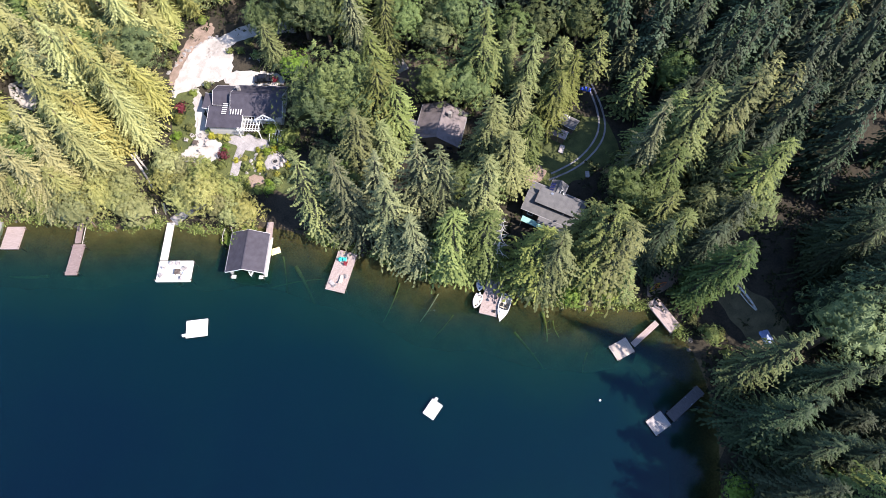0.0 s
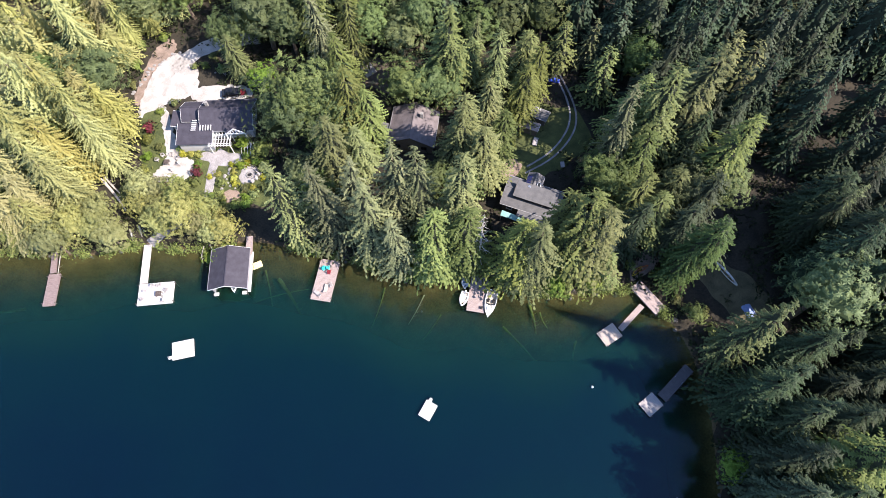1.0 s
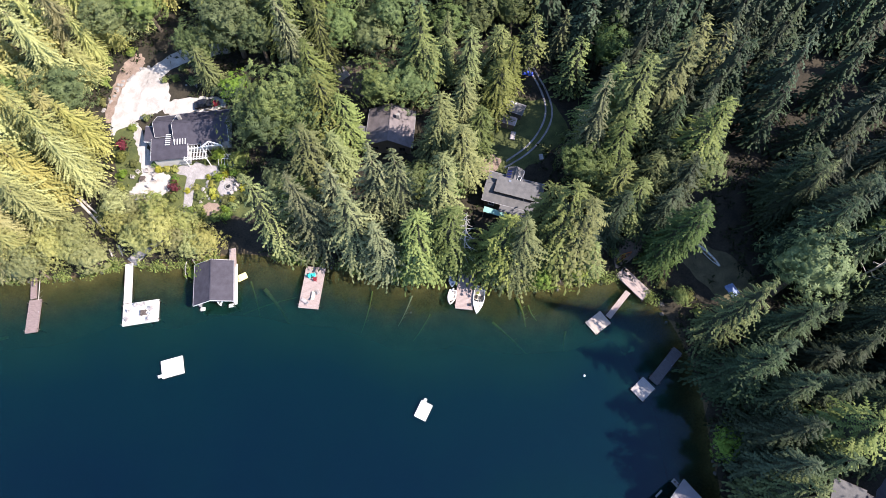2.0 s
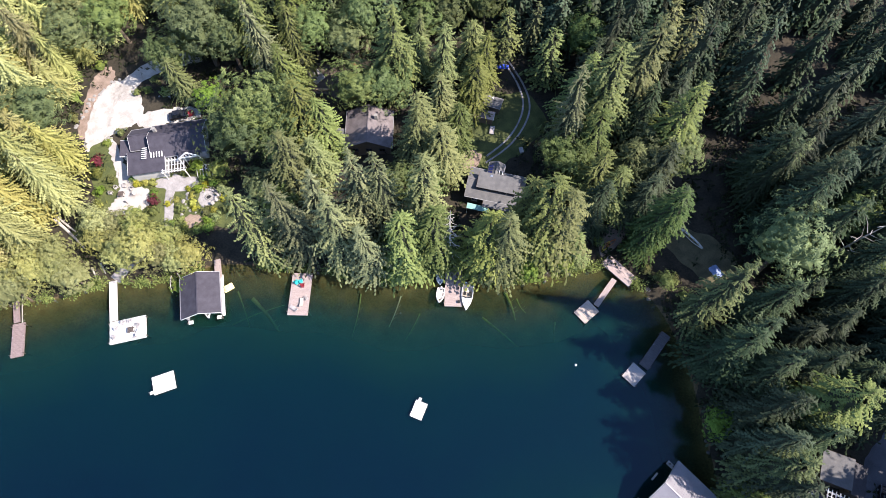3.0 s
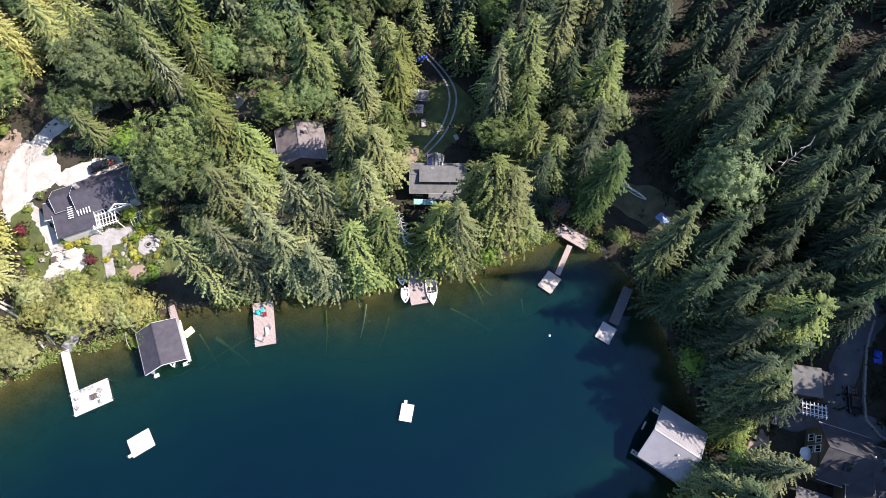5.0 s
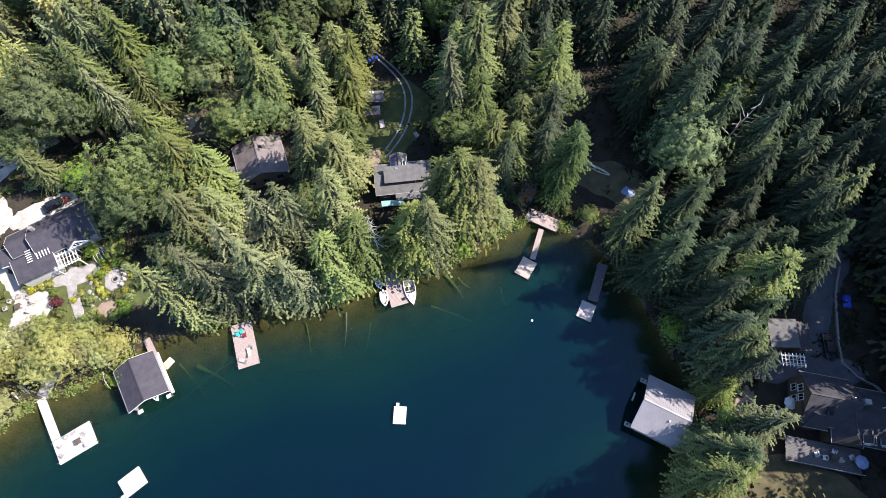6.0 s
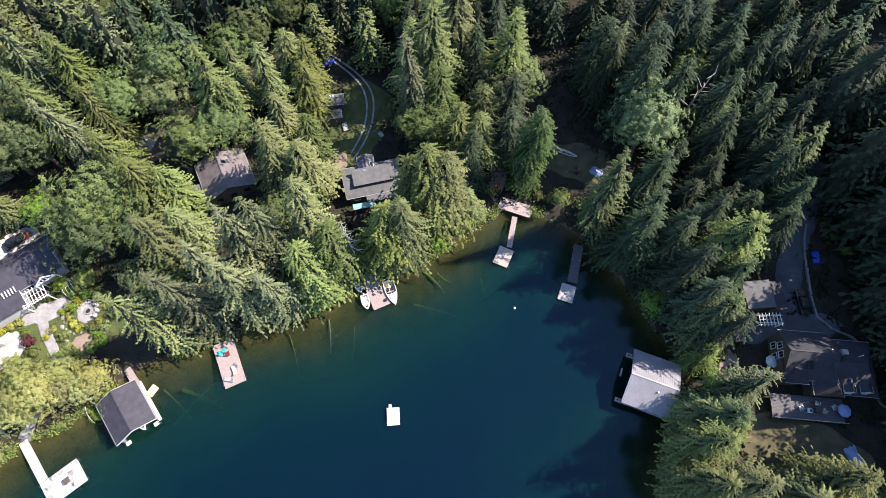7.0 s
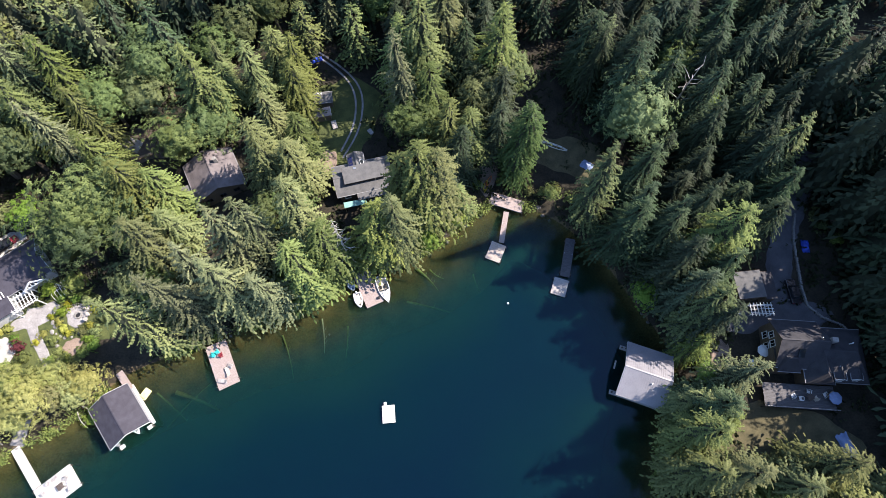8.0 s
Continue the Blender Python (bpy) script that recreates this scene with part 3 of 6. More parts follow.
dock("gangway", -70.9, 13.6, 33, 1.45, 8.4, WHITE_DECK, "bleached wooden walkway from the shore to a platform", 0.47, False, "gangway")
dock("floating_dock", -37.0, 26.75, 17.5, 3.95, 8.7, PINK_DECK, "weathered pinkish dock with loungers on it")
dock("floating_dock", -9.0, 38.4, 17, 3.5, 9.0, PINK_DECK, "weathered dock between moored boats")
dock("floating_dock", 17.2, 41.5, -31, 3.05, 3.9, TAN_DECK, "square tan dock float at the end of a walkway")
dock("gangway", 19.8, 46.6, -19, 1.1, 6.9, PINK_DECK, "narrow wooden walkway between a deck and a float", 0.52, False, "gangway")
dock("shore_deck", 21.3, 51.8, -27, 7.0, 2.7, PINK_DECK, "sun-dappled wooden deck at the water's edge", 0.95, True, "deck")
dock("floating_dock", 28.3, 32.5, -26, 2.9, 3.5, GREY_DECK, "square grey dock float in tree shade")
dock("gangway", 31.2, 38.3, -21, 1.9, 8.2, TREE_SHADE_DECK, "wooden walkway with tree shade painted into its dark boards", 0.45, True, "gangway")
dock("floating_dock", -98.0, -2.2, 32, 3.6, 5.0, PINK_DECK, "wooden dock beside a teal boathouse")
dock("gangway", -54.7, 26.2, 33, 1.3, 4.2, PINK_DECK, "short wooden walkway behind the boathouse", 0.6, False, "gangway")


# ---------------------------------------------------------------- boats
def hull_mesh(length, beam, depth, blunt=0.25, flare=0.8):
    """A hull, bow towards +y: sections from transom to bow, with a flat bottom strip and rounded gunwale."""
    bm, rings, n = bmesh.new(), [], 14
    for k in range(n + 1):
        s = k / n
        half = beam / 2 * (1 - max(0, (s - .35) / .65) ** 2.4) * (0.88 + .12 * min(1, s * 3))
        half = max(half, 0.02)
        rise = depth * (0.1 + .5 * max(0, s - .5) ** 2)
        y = (s - .5) * length
        prof = [(-half, depth + rise * .4), (-half * .97, depth * .55), (-half * flare * .7, depth * .12 + rise * .5), (0, rise * .3),
                (half * flare * .7, depth * .12 + rise * .5), (half * .97, depth * .55), (half, depth + rise * .4)]
        rings.append([bm.verts.new((x, y, z)) for x, z in prof])
    for r, s in zip(rings, rings[1:]):
        for k in range(6):
            bm.faces.new((r[k], r[k + 1], s[k + 1], s[k]))
    bm.faces.new(rings[0])
    bm.faces.new(rings[-1][::-1])
    return bm


def rim(length, beam, z, r, n=22, closed=True):
    """The line of a gunwale."""
    pts = []
    for k in range(n + 1):
        s = k / n
        half = beam / 2 * (1 - max(0, (s - .35) / .65) ** 2.4) * (0.88 + .12 * min(1, s * 3))
        pts.append((half, (s - .5) * length, z + .1 * max(0, s - .5)))
    pts = pts + [(-x, y, zz) for x, y, zz in pts[::-1]]
    if closed:
        pts.append(pts[0])
    return bent(pts, [r] * len(pts), 6)


def motor_boat(x, y, turn):
    b = thing("motor_boat", pose(x, y, -0.15, 0, 0, turn), "white open motorboat moored beside a dock", "boat")
    L, W = 5.6, 2.15
    part("hull", hull_mesh(L, W, 0.95), GELCOAT, b)
    part("gunwale", rim(L, W, 0.98, 0.07), GELCOAT, b)
    fore = bmesh.new()
    rows = []
    for k in range(7):
        s = .55 + .44 * k / 6
        half = W / 2 * (1 - max(0, (s - .35) / .65) ** 2.4)
        rows.append([fore.verts.new((f * half, (s - .5) * L, 1.06 + .07 * (1 - f * f))) for f in (-1, -.5, 0, .5, 1)])
    for r, q in zip(rows, rows[1:]):
        for k in range(4):
            fore.faces.new((r[k], r[k + 1], q[k + 1], q[k]))
    part("foredeck", fore, GELCOAT, b)
    part("cockpit_floor", boxed((1.75, 2.9, 0.05), (0, -1.05, 0.5), bevel=0.01), CUSHION, b, "grey-beige cockpit floor")
    part("bow_well", boxed((0.9, 1.1, 0.04), (0, 1.15, 1.14), bevel=0.15), CUSHION, b, "beige bow seat")
    for s in (-1, 1):
        part("windscreen", boxed((0.85, 0.03, 0.42), (s * .5, .35, 1.28), s * -14, 0.005, (25, 0)), GLASS, b, "dark raked windscreen")
        seat = part("seat", boxed((0.5, 0.5, 0.35), (s * .5, -.45, .72), bevel=0.06), BLACK, b)
        part("backrest", boxed((0.5, 0.12, 0.5), (s * .5, -.75, 1.0), bevel=0.05), BLACK, seat)
    part("stern_bench", boxed((1.7, 0.5, 0.4), (0, -2.1, .75), bevel=0.07), CUSHION, b)
    motor = part("outboard_motor", boxed((0.42, 0.5, 0.6), (0, -2.95, 1.05), bevel=0.12), BLACK, b)
    part("motor_leg", boxed((0.16, 0.25, 1.0), (0, -2.95, .35), bevel=0.04), BLACK, motor)
    part("wheel", bent([(-.5 + .18 * math.cos(a), .05, 1.05 + .18 * math.sin(a)) for a in np.linspace(0, math.tau, 13)], [.02] * 13, 5), BLACK, b)
    return b


def dinghy(x, y, turn, length, beam, label, material, inside, motor=True):
    """A small boat with fat tubes."""
    b = thing("inflatable_boat", pose(x, y, 0.05, 0, 0, turn), label, "boat")
    part("tube", rim(length, beam, 0.32, beam * .11, 22), material, b)
    part("floor", boxed((beam * .75, length * .72, 0.06), (0, -length * .08, 0.16), bevel=0.02), inside, b)
    for f in (-.2, .12):
        part("bench", boxed((beam * .8, 0.24, 0.06), (0, f * length, 0.42), bevel=0.02), WHITE, b)
    if motor:
        m = part("outboard_motor", boxed((0.3, 0.38, 0.5), (0, -length * .5 - .1, .6), bevel=0.09), WHITE, b)
        part("motor_leg", boxed((0.12, 0.18, 0.8), (0, -length * .5 - .1, .1), bevel=0.03), BLACK, m)
    return b


def canoe(name, x, y, turn, length, beam, material, label, z=None, thwarts=3, category="canoe"):
    """A double-ended boat lying on the ground or afloat."""
    g = ground_at(x, y) + 0.02 if z is None else z
    b = thing(name, pose(x, y, g, 0, 0, turn), label, category)
    bm, rings, n = bmesh.new(), [], 18
    for k in range(n + 1):
        s = k / n * 2 - 1
        half = max(beam / 2 * (1 - abs(s) ** 2.6), 0.015)
        lift = .16 * abs(s) ** 4
        rings.append([bm.verts.new((f * half, s * length / 2, zz * (.42 + lift) + .2 * lift)) for f, zz in ((-1, 1), (-.95, .45), (-.6, .06), (0, 0), (.6, .06), (.95, .45), (1, 1))])
    for r, q in zip(rings, rings[1:]):
        for k in range(6):
            bm.faces.new((r[k], r[k + 1], q[k + 1], q[k]))
    part("hull", bm, material, b)
    for k in range(thwarts):
        f = (k + 1) / (thwarts + 1) * 2 - 1
        part("thwart", boxed((beam * .92 * (1 - abs(f) ** 2.6), 0.2, 0.04), (0, f * length / 2, .4), bevel=0.01), TIMBER, b)
    for s in (-1, 1):
        part("gunwale", bent([(s * max(beam / 2 * (1 - abs(q) ** 2.6), .015), q * length / 2, .43 + .16 * abs(q) ** 4 * 1.2) for q in np.linspace(-1, 1, 15)], [.03] * 15, 5), material, b)
    return b


motor_boat(-5.75, 36.9, 193)
dinghy(-10.85, 35.5, 190, 2.9, 1.45, "small pale inflatable boat with an outboard motor at a dock", RUBBER, CUSHION)
dinghy(-12.0, 38.7, 200, 2.3, 1.25, "small white and blue dinghy under overhanging branches", GELCOAT, PALE_BLUE, False)
canoe("canoe", 33.4, 62.7, 59, 5.8, 0.95, WHITE, "long pale canoe lying on shaded grass", None, 4)
canoe("kayak", 17.6, 55.9, -20, 2.9, 0.75, YELLOW, "bright yellow kayak lying on the bank", None, 1, "kayak")
canoe("kayak", 18.4, 56.9, -35, 2.7, 0.7, ORANGE, "faded orange kayak lying on the bank", None, 1, "kayak")


def paddle_boat(x, y, turn):
    b = thing("paddle_boat", pose(x, y, -0.08, 0, 0, turn), "pale yellow moulded pedal boat beside the boathouse", "boat")
    part("hull", boxed((1.35, 2.0, 0.5), (0, 0, .25), bevel=0.2), CREAM, b)
    for s in (-1, 1):
        seat = part("seat", boxed((0.5, 0.55, 0.12), (s * .33, -.25, .55), bevel=0.05), CREAM, b)
        part("backrest", boxed((0.5, 0.12, 0.4), (s * .33, -.58, .72), bevel=0.05), CREAM, seat)
    part("paddle_cover", boxed((0.4, 0.6, 0.25), (0, .5, .58), bevel=0.1), WHITE, b)


paddle_boat(-51.0, 23.4, -38)
buoy = thing("mooring_buoy", pose(17.7, 30.8, 0), "small white mooring buoy afloat on the lake", "buoy")
bm = bmesh.new()
bmesh.ops.create_uvsphere(bm, u_segments=14, v_segments=10, radius=0.24)
part("ball", bm, WHITE, buoy).location = (0, 0, 0.12)
part("ring", bent([(.09 * math.cos(a), 0, .42 + .09 * math.sin(a)) for a in np.linspace(0, math.tau, 11)], [.02] * 11, 5), STEEL, buoy)
buoy = thing("marker_float", pose(-17.0, 29.6, 0), "small dark float near the shore", "buoy")
part("ball", boxed((0.3, 0.35, 0.3), (0, 0, .1), bevel=0.1), BLACK, buoy)


# ---------------------------------------------------------------- dock furniture
def adirondack(x, y, z, turn, material, label, group=""):
    c = thing("garden_chair", pose(x, y, z, 0, 0, turn), label, "chair", group)
    for k in range(4):
        part("seat_slat", boxed((0.52, 0.12, 0.025), (0, .2 - k * .14, .36 - k * .03), bevel=0.006), material, c)
    for k in range(5):
        part("back_slat", boxed((0.095, 0.022, 0.85), (-.21 + k * .105, -.42, .64), 0, 0.006, (-22, 0)), material, c)
    for s in (-1, 1):
        part("arm", boxed((0.13, 0.75, 0.025), (s * .34, -.05, .56), bevel=0.008), material, c)
        part("front_leg", boxed((0.09, 0.03, 0.56), (s * .31, .27, .28), bevel=0.006), material, c)
        part("back_leg", boxed((0.03, 0.95, 0.1), (s * .27, -.15, .2), 0, 0.006, (14, 0)), material, c)
    return c


def lounger(x, y, z, turn, frame_material, pad_material, label):
    c = thing("sun_lounger", pose(x, y, z, 0, 0, turn), label, "lounger")
    part("mattress", boxed((0.62, 1.25, 0.08), (0, .25, .36), bevel=0.03), pad_material, c)
    part("backrest", boxed((0.62, 0.75, 0.08), (0, -.62, .55), 0, 0.03, (-32, 0)), pad_material, c)
    for s in (-1, 1):
        part("side_rail", boxed((0.05, 1.95, 0.06), (s * .33, 0, .3), bevel=0.01), frame_material, c)
        for f in (-.8, .8):
            part("leg", boxed((0.05, 0.05, 0.3), (s * .33, f, .15), bevel=0.008), frame_material, c)
    return c


def cafe_table(x, y, z, turn, label):
    c = thing("picnic_table", pose(x, y, z, 0, 0, turn), label, "table")
    for k in range(5):
        part("top_board", boxed((1.1, 0.2, 0.04), (0, -.44 + k * .22, .74), bevel=0.006), DARK_WOOD, c)
    for sx in (-1, 1):
        for sy in (-1, 1):
            part("leg", boxed((0.08, 0.08, 0.72), (sx * .45, sy * .4, .36), bevel=0.008), DARK_WOOD, c)
    return c


Z = 0.48
cafe_table(-64.2, 9.6, Z, 32, "dark square table on the bleached dock")
for x, y, a in ((-66.6, 7.4, -40), (-67.0, 9.0, -80), (-66.4, 10.4, -120), (-65.4, 11.1, 190), (-63.6, 10.8, 140), (-63.0, 9.8, 110), (-62.9, 8.9, 80)):
    adirondack(x, y, Z, a + 30, random.choice((WHITE, GREY_DECK)), "pale slatted chair on the bleached dock", "chairs on the bleached dock")
adirondack(-37.9, 29.2, Z, 40, TURQUOISE, "turquoise plastic garden chair on the weathered dock")
adirondack(-38.7, 28.7, Z, 60, TURQUOISE, "turquoise plastic garden chair at the dock's edge")
adirondack(-37.2, 28.6, Z, 20, RED, "red plastic garden chair on the weathered dock")
lounger(-35.9, 25.2, Z, 20, GREY_DECK, CUSHION, "folded sun lounger with pale cushions on the dock")
lounger(-36.8, 23.6, Z, 75, GREY_DECK, GREY_DECK, "slatted sun lounger lying across the dock")
adirondack(-35.3, 26.3, Z, -30, GREY_DECK, "weathered slatted chair on the dock")


def crate(x, y, z, turn, size, material, label, name="storage_box"):
    c = thing(name, pose(x, y, z, 0, 0, turn), label, "box")
    part("body", boxed(size, (0, 0, size[2] / 2), bevel=0.03), material, c)
    part("lid", boxed((size[0] + .06, size[1] + .06, 0.06), (0, 0, size[2] + .03), bevel=0.02), material, c)
    return c


crate(-6.9, 35.3, Z, 17, (0.35, 0.5, 0.35), BLACK, "small black bag on the dock between boats", "bag")
crate(-7.9, 38.0, Z, 17, (0.3, 0.4, 0.3), DARK_WOOD, "small dark box on the dock", "storage_box")


# ---------------------------------------------------------------- buildings
def slab(bm, corners, thick):
    """A flat plate from four corners in order, thick downwards."""
    top = [bm.verts.new(c) for c in corners]
    low = [bm.verts.new((c[0], c[1], c[2] - thick)) for c in corners]
    bm.faces.new(top)
    bm.faces.new(low[::-1])
    for k in range(len(top)):
        bm.faces.new((top[k], low[k], low[(k + 1) % len(top)], top[(k + 1) % len(top)]))
    return bm


def window(house, at, size, facing, frame_material=WHITE, tilt=0):
    """A framed window: facing is the turn about z of its outward normal from -y."""
    m = pose(*at, 0, 0, facing) @ pose(0, 0, 0, tilt)
    w, h = size
    bm = bmesh.new()
    for s in (-1, 1):
        block(bm, (0.09, 0.1, h), (s * (w / 2 - .045), 0, 0), bevel=0.008)
        block(bm, (w - .18, 0.1, 0.09), (0, 0, s * (h / 2 - .045)), bevel=0.008)
    block(bm, (0.05, 0.07, h - .18), (0, 0, 0))
    win = part("window", bm, frame_material, house)
    win.matrix_local = m
    part("pane", boxed((w - .16, 0.03, h - .16), (0, 0.01, 0)), GLASS, win)
    part("sill", boxed((w + .12, 0.16, 0.05), (0, -.05, -h / 2 - .03), bevel=0.008), frame_material, win)
    return win


def gable(house, at, turn, length, width, walls, rise, over, roof_material, wall_material, trim=WHITE, open_end=0, floor=-1.2, seams=0, ridge_label="", hip=0.0):
    """A gabled block: its ridge runs along local x. open_end: 1 leaves the +x wall out. hip: metres that the ridge stops short at each end."""
    m = pose(*at, 0, 0, turn)
    lx, wy, t = length / 2, width / 2, 0.2

    def add(name, bm, material, label=""):
        ob = part(name, bm, material, house, label)
        ob.matrix_local = m
        return ob

    tall = walls - floor
    for s in (-1, 1):
        add("wall", boxed((length, t, tall), (0, s * (wy - t / 2), (walls + floor) / 2)), wall_material)
    for s in (-1, 1):
        if s == open_end:
            continue
        bm = bmesh.new()
        prof = [(-wy + t, floor), (wy - t, floor), (wy - t, walls)] + ([] if hip else [(0, walls + rise * .93)]) + [(-wy + t, walls)]
        a = [bm.verts.new((s * lx, y, z)) for y, z in prof]
        b = [bm.verts.new((s * (lx - t), y, z)) for y, z in prof]
        bm.faces.new(a)
        bm.faces.new(b[::-1])
        for k in range(len(a)):
            bm.faces.new((a[k], b[k], b[(k + 1) % len(a)], a[(k + 1) % len(a)]))
        add("gable_wall" if not hip else "wall", bm, wall_material)
    drop = over * rise / wy
    ex, ey, top, low = lx + over, wy + over, walls + rise, walls - drop
    for s in (-1, 1):
        bm = slab(bmesh.new(), [(-ex, s * ey, low), (ex, s * ey, low), (ex - hip, 0, top), (-ex + hip, 0, top)], 0.16)
        roof = add("roof_slope", bm, roof_material)
        for k in range(seams):
            x = -ex + (k + .5) / seams * 2 * ex
            part("seam", slab(bmesh.new(), [(x - .02, s * ey, low + .02), (x + .02, s * ey, low + .02), (x + .02, s * .05, top + .02), (x - .02, s * .05, top + .02)], 0.03), roof_material, roof)
        add("gutter", boxed((2 * ex, 0.1, 0.14), (0, s * (ey + .05), low - .06), bevel=0.02), GREY_SIDING)
    if hip:
        for s in (-1, 1):
            bm = bmesh.new()
            pts = [(s * ex, -ey, low + .003), (s * ex, ey, low + .003), (s * (ex - hip), 0, top + .003)]
            a = [bm.verts.new(p) for p in pts]
            b = [bm.verts.new((p[0], p[1], p[2] - .16)) for p in pts]
            bm.faces.new(a)
            bm.faces.new(b[::-1])
            for k in range(3):
                bm.faces.new((a[k], b[k], b[(k + 1) % 3], a[(k + 1) % 3]))
            add("hip_end", bm, roof_material)
    else:
        for s in (-1, 1):
            for q in (-1, 1):
                bm = slab(bmesh.new(), [(s * (ex + .003), q * ey, low + .02), (s * (ex + .045), q * ey, low + .02), (s * (ex + .045), 0, top + .02), (s * (ex + .003), 0, top + .02)], 0.24)
                add("bargeboard", bm, trim)
    add("ridge_cap", boxed((2 * (ex - hip), 0.26, 0.06), (0, 0, top + .015), bevel=0.02), roof_material)
    return m


def lean_to(house, at, turn, length, width, low, high, over, roof_material, wall_material, floor=-1.2, trim=WHITE):
    """A single-pitch block, high along its +y side."""
    m = pose(*at, 0, 0, turn)
    if wall_material:
        ob = part("wall", boxed((length, width, low - floor - .1), (0, 0, (low + floor) / 2 - .05)), wall_material, house)
        ob.matrix_local = m
    ex, ey = length / 2 + over, width / 2 + over
    ob = part("roof_slope", slab(bmesh.new(), [(-ex, -ey, low), (ex, -ey, low), (ex, ey, high), (-ex, ey, high)], 0.16), roof_material, house)
    ob.matrix_local = m
    for s in (-1, 1):
        ob = part("bargeboard", slab(bmesh.new(), [(s * (ex + .003), -ey, low + .02), (s * (ex + .05), -ey, low + .02), (s * (ex + .05), ey, high + .02), (s * (ex + .003), ey, high + .02)], 0.22), trim, house)
        ob.matrix_local = m
    return m


def pergola(x, y, z, turn, w, d, tall, bars, material, label, name="pergola"):
    p = thing(name, pose(x, y, z, 0, 0, turn), label, "pergola")
    for sx in (-1, 1):
        for sy in (-1, 1):
            part("post", boxed((0.15, 0.15, tall + .6), (sx * (w / 2 - .15), sy * (d / 2 - .15), tall / 2 - .3), bevel=0.015), material, p)
    for sy in (-1, 1):
        part("beam", boxed((w + .3, 0.1, 0.22), (0, sy * (d / 2 - .15), tall + .11), bevel=0.012), material, p)
    for k in range(bars):
        part("rafter", boxed((0.09, d + .5, 0.18), (-w / 2 + .15 + k * (w - .3) / (bars - 1), 0, tall + .31), bevel=0.01), material, p)
    for k in range(3):
        part("batten", boxed((w + .2, 0.07, 0.06), (0, -d / 2 + .4 + k * (d - .8) / 2, tall + .43), bevel=0.008), material, p)
    return p


def house_anchor(name, x, y, turn, label, category="house", z=None):
    return thing(name, pose(x, y, ground_at(x, y) if z is None else z, 0, 0, turn), label, category)


# the boathouse with charcoal shingles
b = house_anchor("boathouse", -54.2, 19.75, 120.5, "small boathouse with a dark charcoal gable roof and white trim", "boathouse", 0.0)
gable(b, (0, 0, 0), 0, 7.6, 6.6, 2.9, 1.55, 0.45, SHINGLE, GREY_SIDING, WHITE, -1, -0.6)
part("side_deck", boxed((8.6, 0.55, 0.12), (.1, -3.55, .45), bevel=0.02), WHITE_DECK, b)
for s in (-1, 1):
    part("mooring_post", rod(bmesh.new(), (-4.5, s * 3.2, -3), (-4.5, s * 3.2, .8), .12), DARK_WOOD, b)
    part("front_deck", boxed((0.7, 0.9, 0.12), (-4.35, s * 2.7, .58), bevel=0.02), WHITE_DECK, b)
bt = thing("moored_boat", pose(-53.0, 18.8, -0.15, 0, 0, 210), "white boat nosing out of the boathouse", "boat")
part("hull", hull_mesh(5.2, 2.0, 0.95), GELCOAT, bt)
part("gunwale", rim(5.2, 2.0, 0.98, 0.07), GELCOAT, bt)
part("deck_cover", boxed((1.6, 4.2, 0.12), (0, -.4, 1.0), bevel=0.05), WHITE, bt)

# the boathouse with a pale metal roof
b = house_anchor("boathouse", 39.1, 13.3, -27.5, "large boathouse with a pale standing-seam metal roof", "boathouse", 0.0)
gable(b, (0, 0, 0), 0, 7.6, 9.0, 3.5, 2.0, 0.45, METAL_ROOF, DARK_WOOD, STEEL, -1, -0.6, seams=22)
for s in (-1, 1):
    part("side_deck", boxed((9.6, 0.8, 0.12), (0, s * 4.3, .5), bevel=0.02), GREY_DECK, b)
    part("mooring_post", rod(bmesh.new(), (-4.4, s * 4.3, -4), (-4.4, s * 4.3, 1.0), .15), DARK_WOOD, b)
part("roof_vent", boxed((0.25, 0.25, 0.3), (1.0, -1.5, 5.0), bevel=0.03), STEEL, b)
part("front_ladder", boxed((0.3, 1.6, 0.1), (-4.9, 0.8, .55), bevel=0.02), GREY_DECK, b)
dock("gangway", 45.3, 9.8, 62, 1.5, 4.4, GREY_DECK, "grey walkway from the metal-roofed boathouse to the shore", 0.7, False, "gangway")

# the teal-roofed boathouse at the far dock
b = house_anchor("boathouse", -103.4, -5.0, 32, "boathouse with a faded teal roof beside a dock", "boathouse", 0.0)
gable(b, (0, 0, 0), 90, 6.5, 5.5, 2.8, 1.3, 0.4, TEAL_ROOF, GREY_SIDING, WHITE, -1, -0.6)

# the dark-roofed house with the white pergola
HX, HY, HR = -74.6, 47.4, 29
h = house_anchor("house", HX, HY, HR, "low house with charcoal shingle roofs and white trim")
gable(h, (1.6, 0.4, 0), 0, 10.2, 7.2, 3.0, 2.0, 0.5, SHINGLE, PALE_SIDING, WHITE)
gable(h, (-5.4, 1.7, 0.02), 0, 5.0, 4.4, 2.8, 1.35, 0.45, SHINGLE, PALE_SIDING, WHITE)
lean_to(h, (-5.0, -4.2, 0), 0, 6.8, 4.2, 2.3, 3.1, 0.35, SHINGLE, PALE_SIDING)
lean_to(h, (-9.2, 0.2, 0), 90, 3.4, 2.2, 1.9, 2.5, 0.3, SHINGLE, PALE_SIDING)
for k in range(5):
    part("roof_bar", boxed((0.16, 1.3, 0.1), (-3.8 + k * .55, -3.1, 3.25), 0, 0.01, (8, 0)), WHITE, h, "white slatted roof bars")
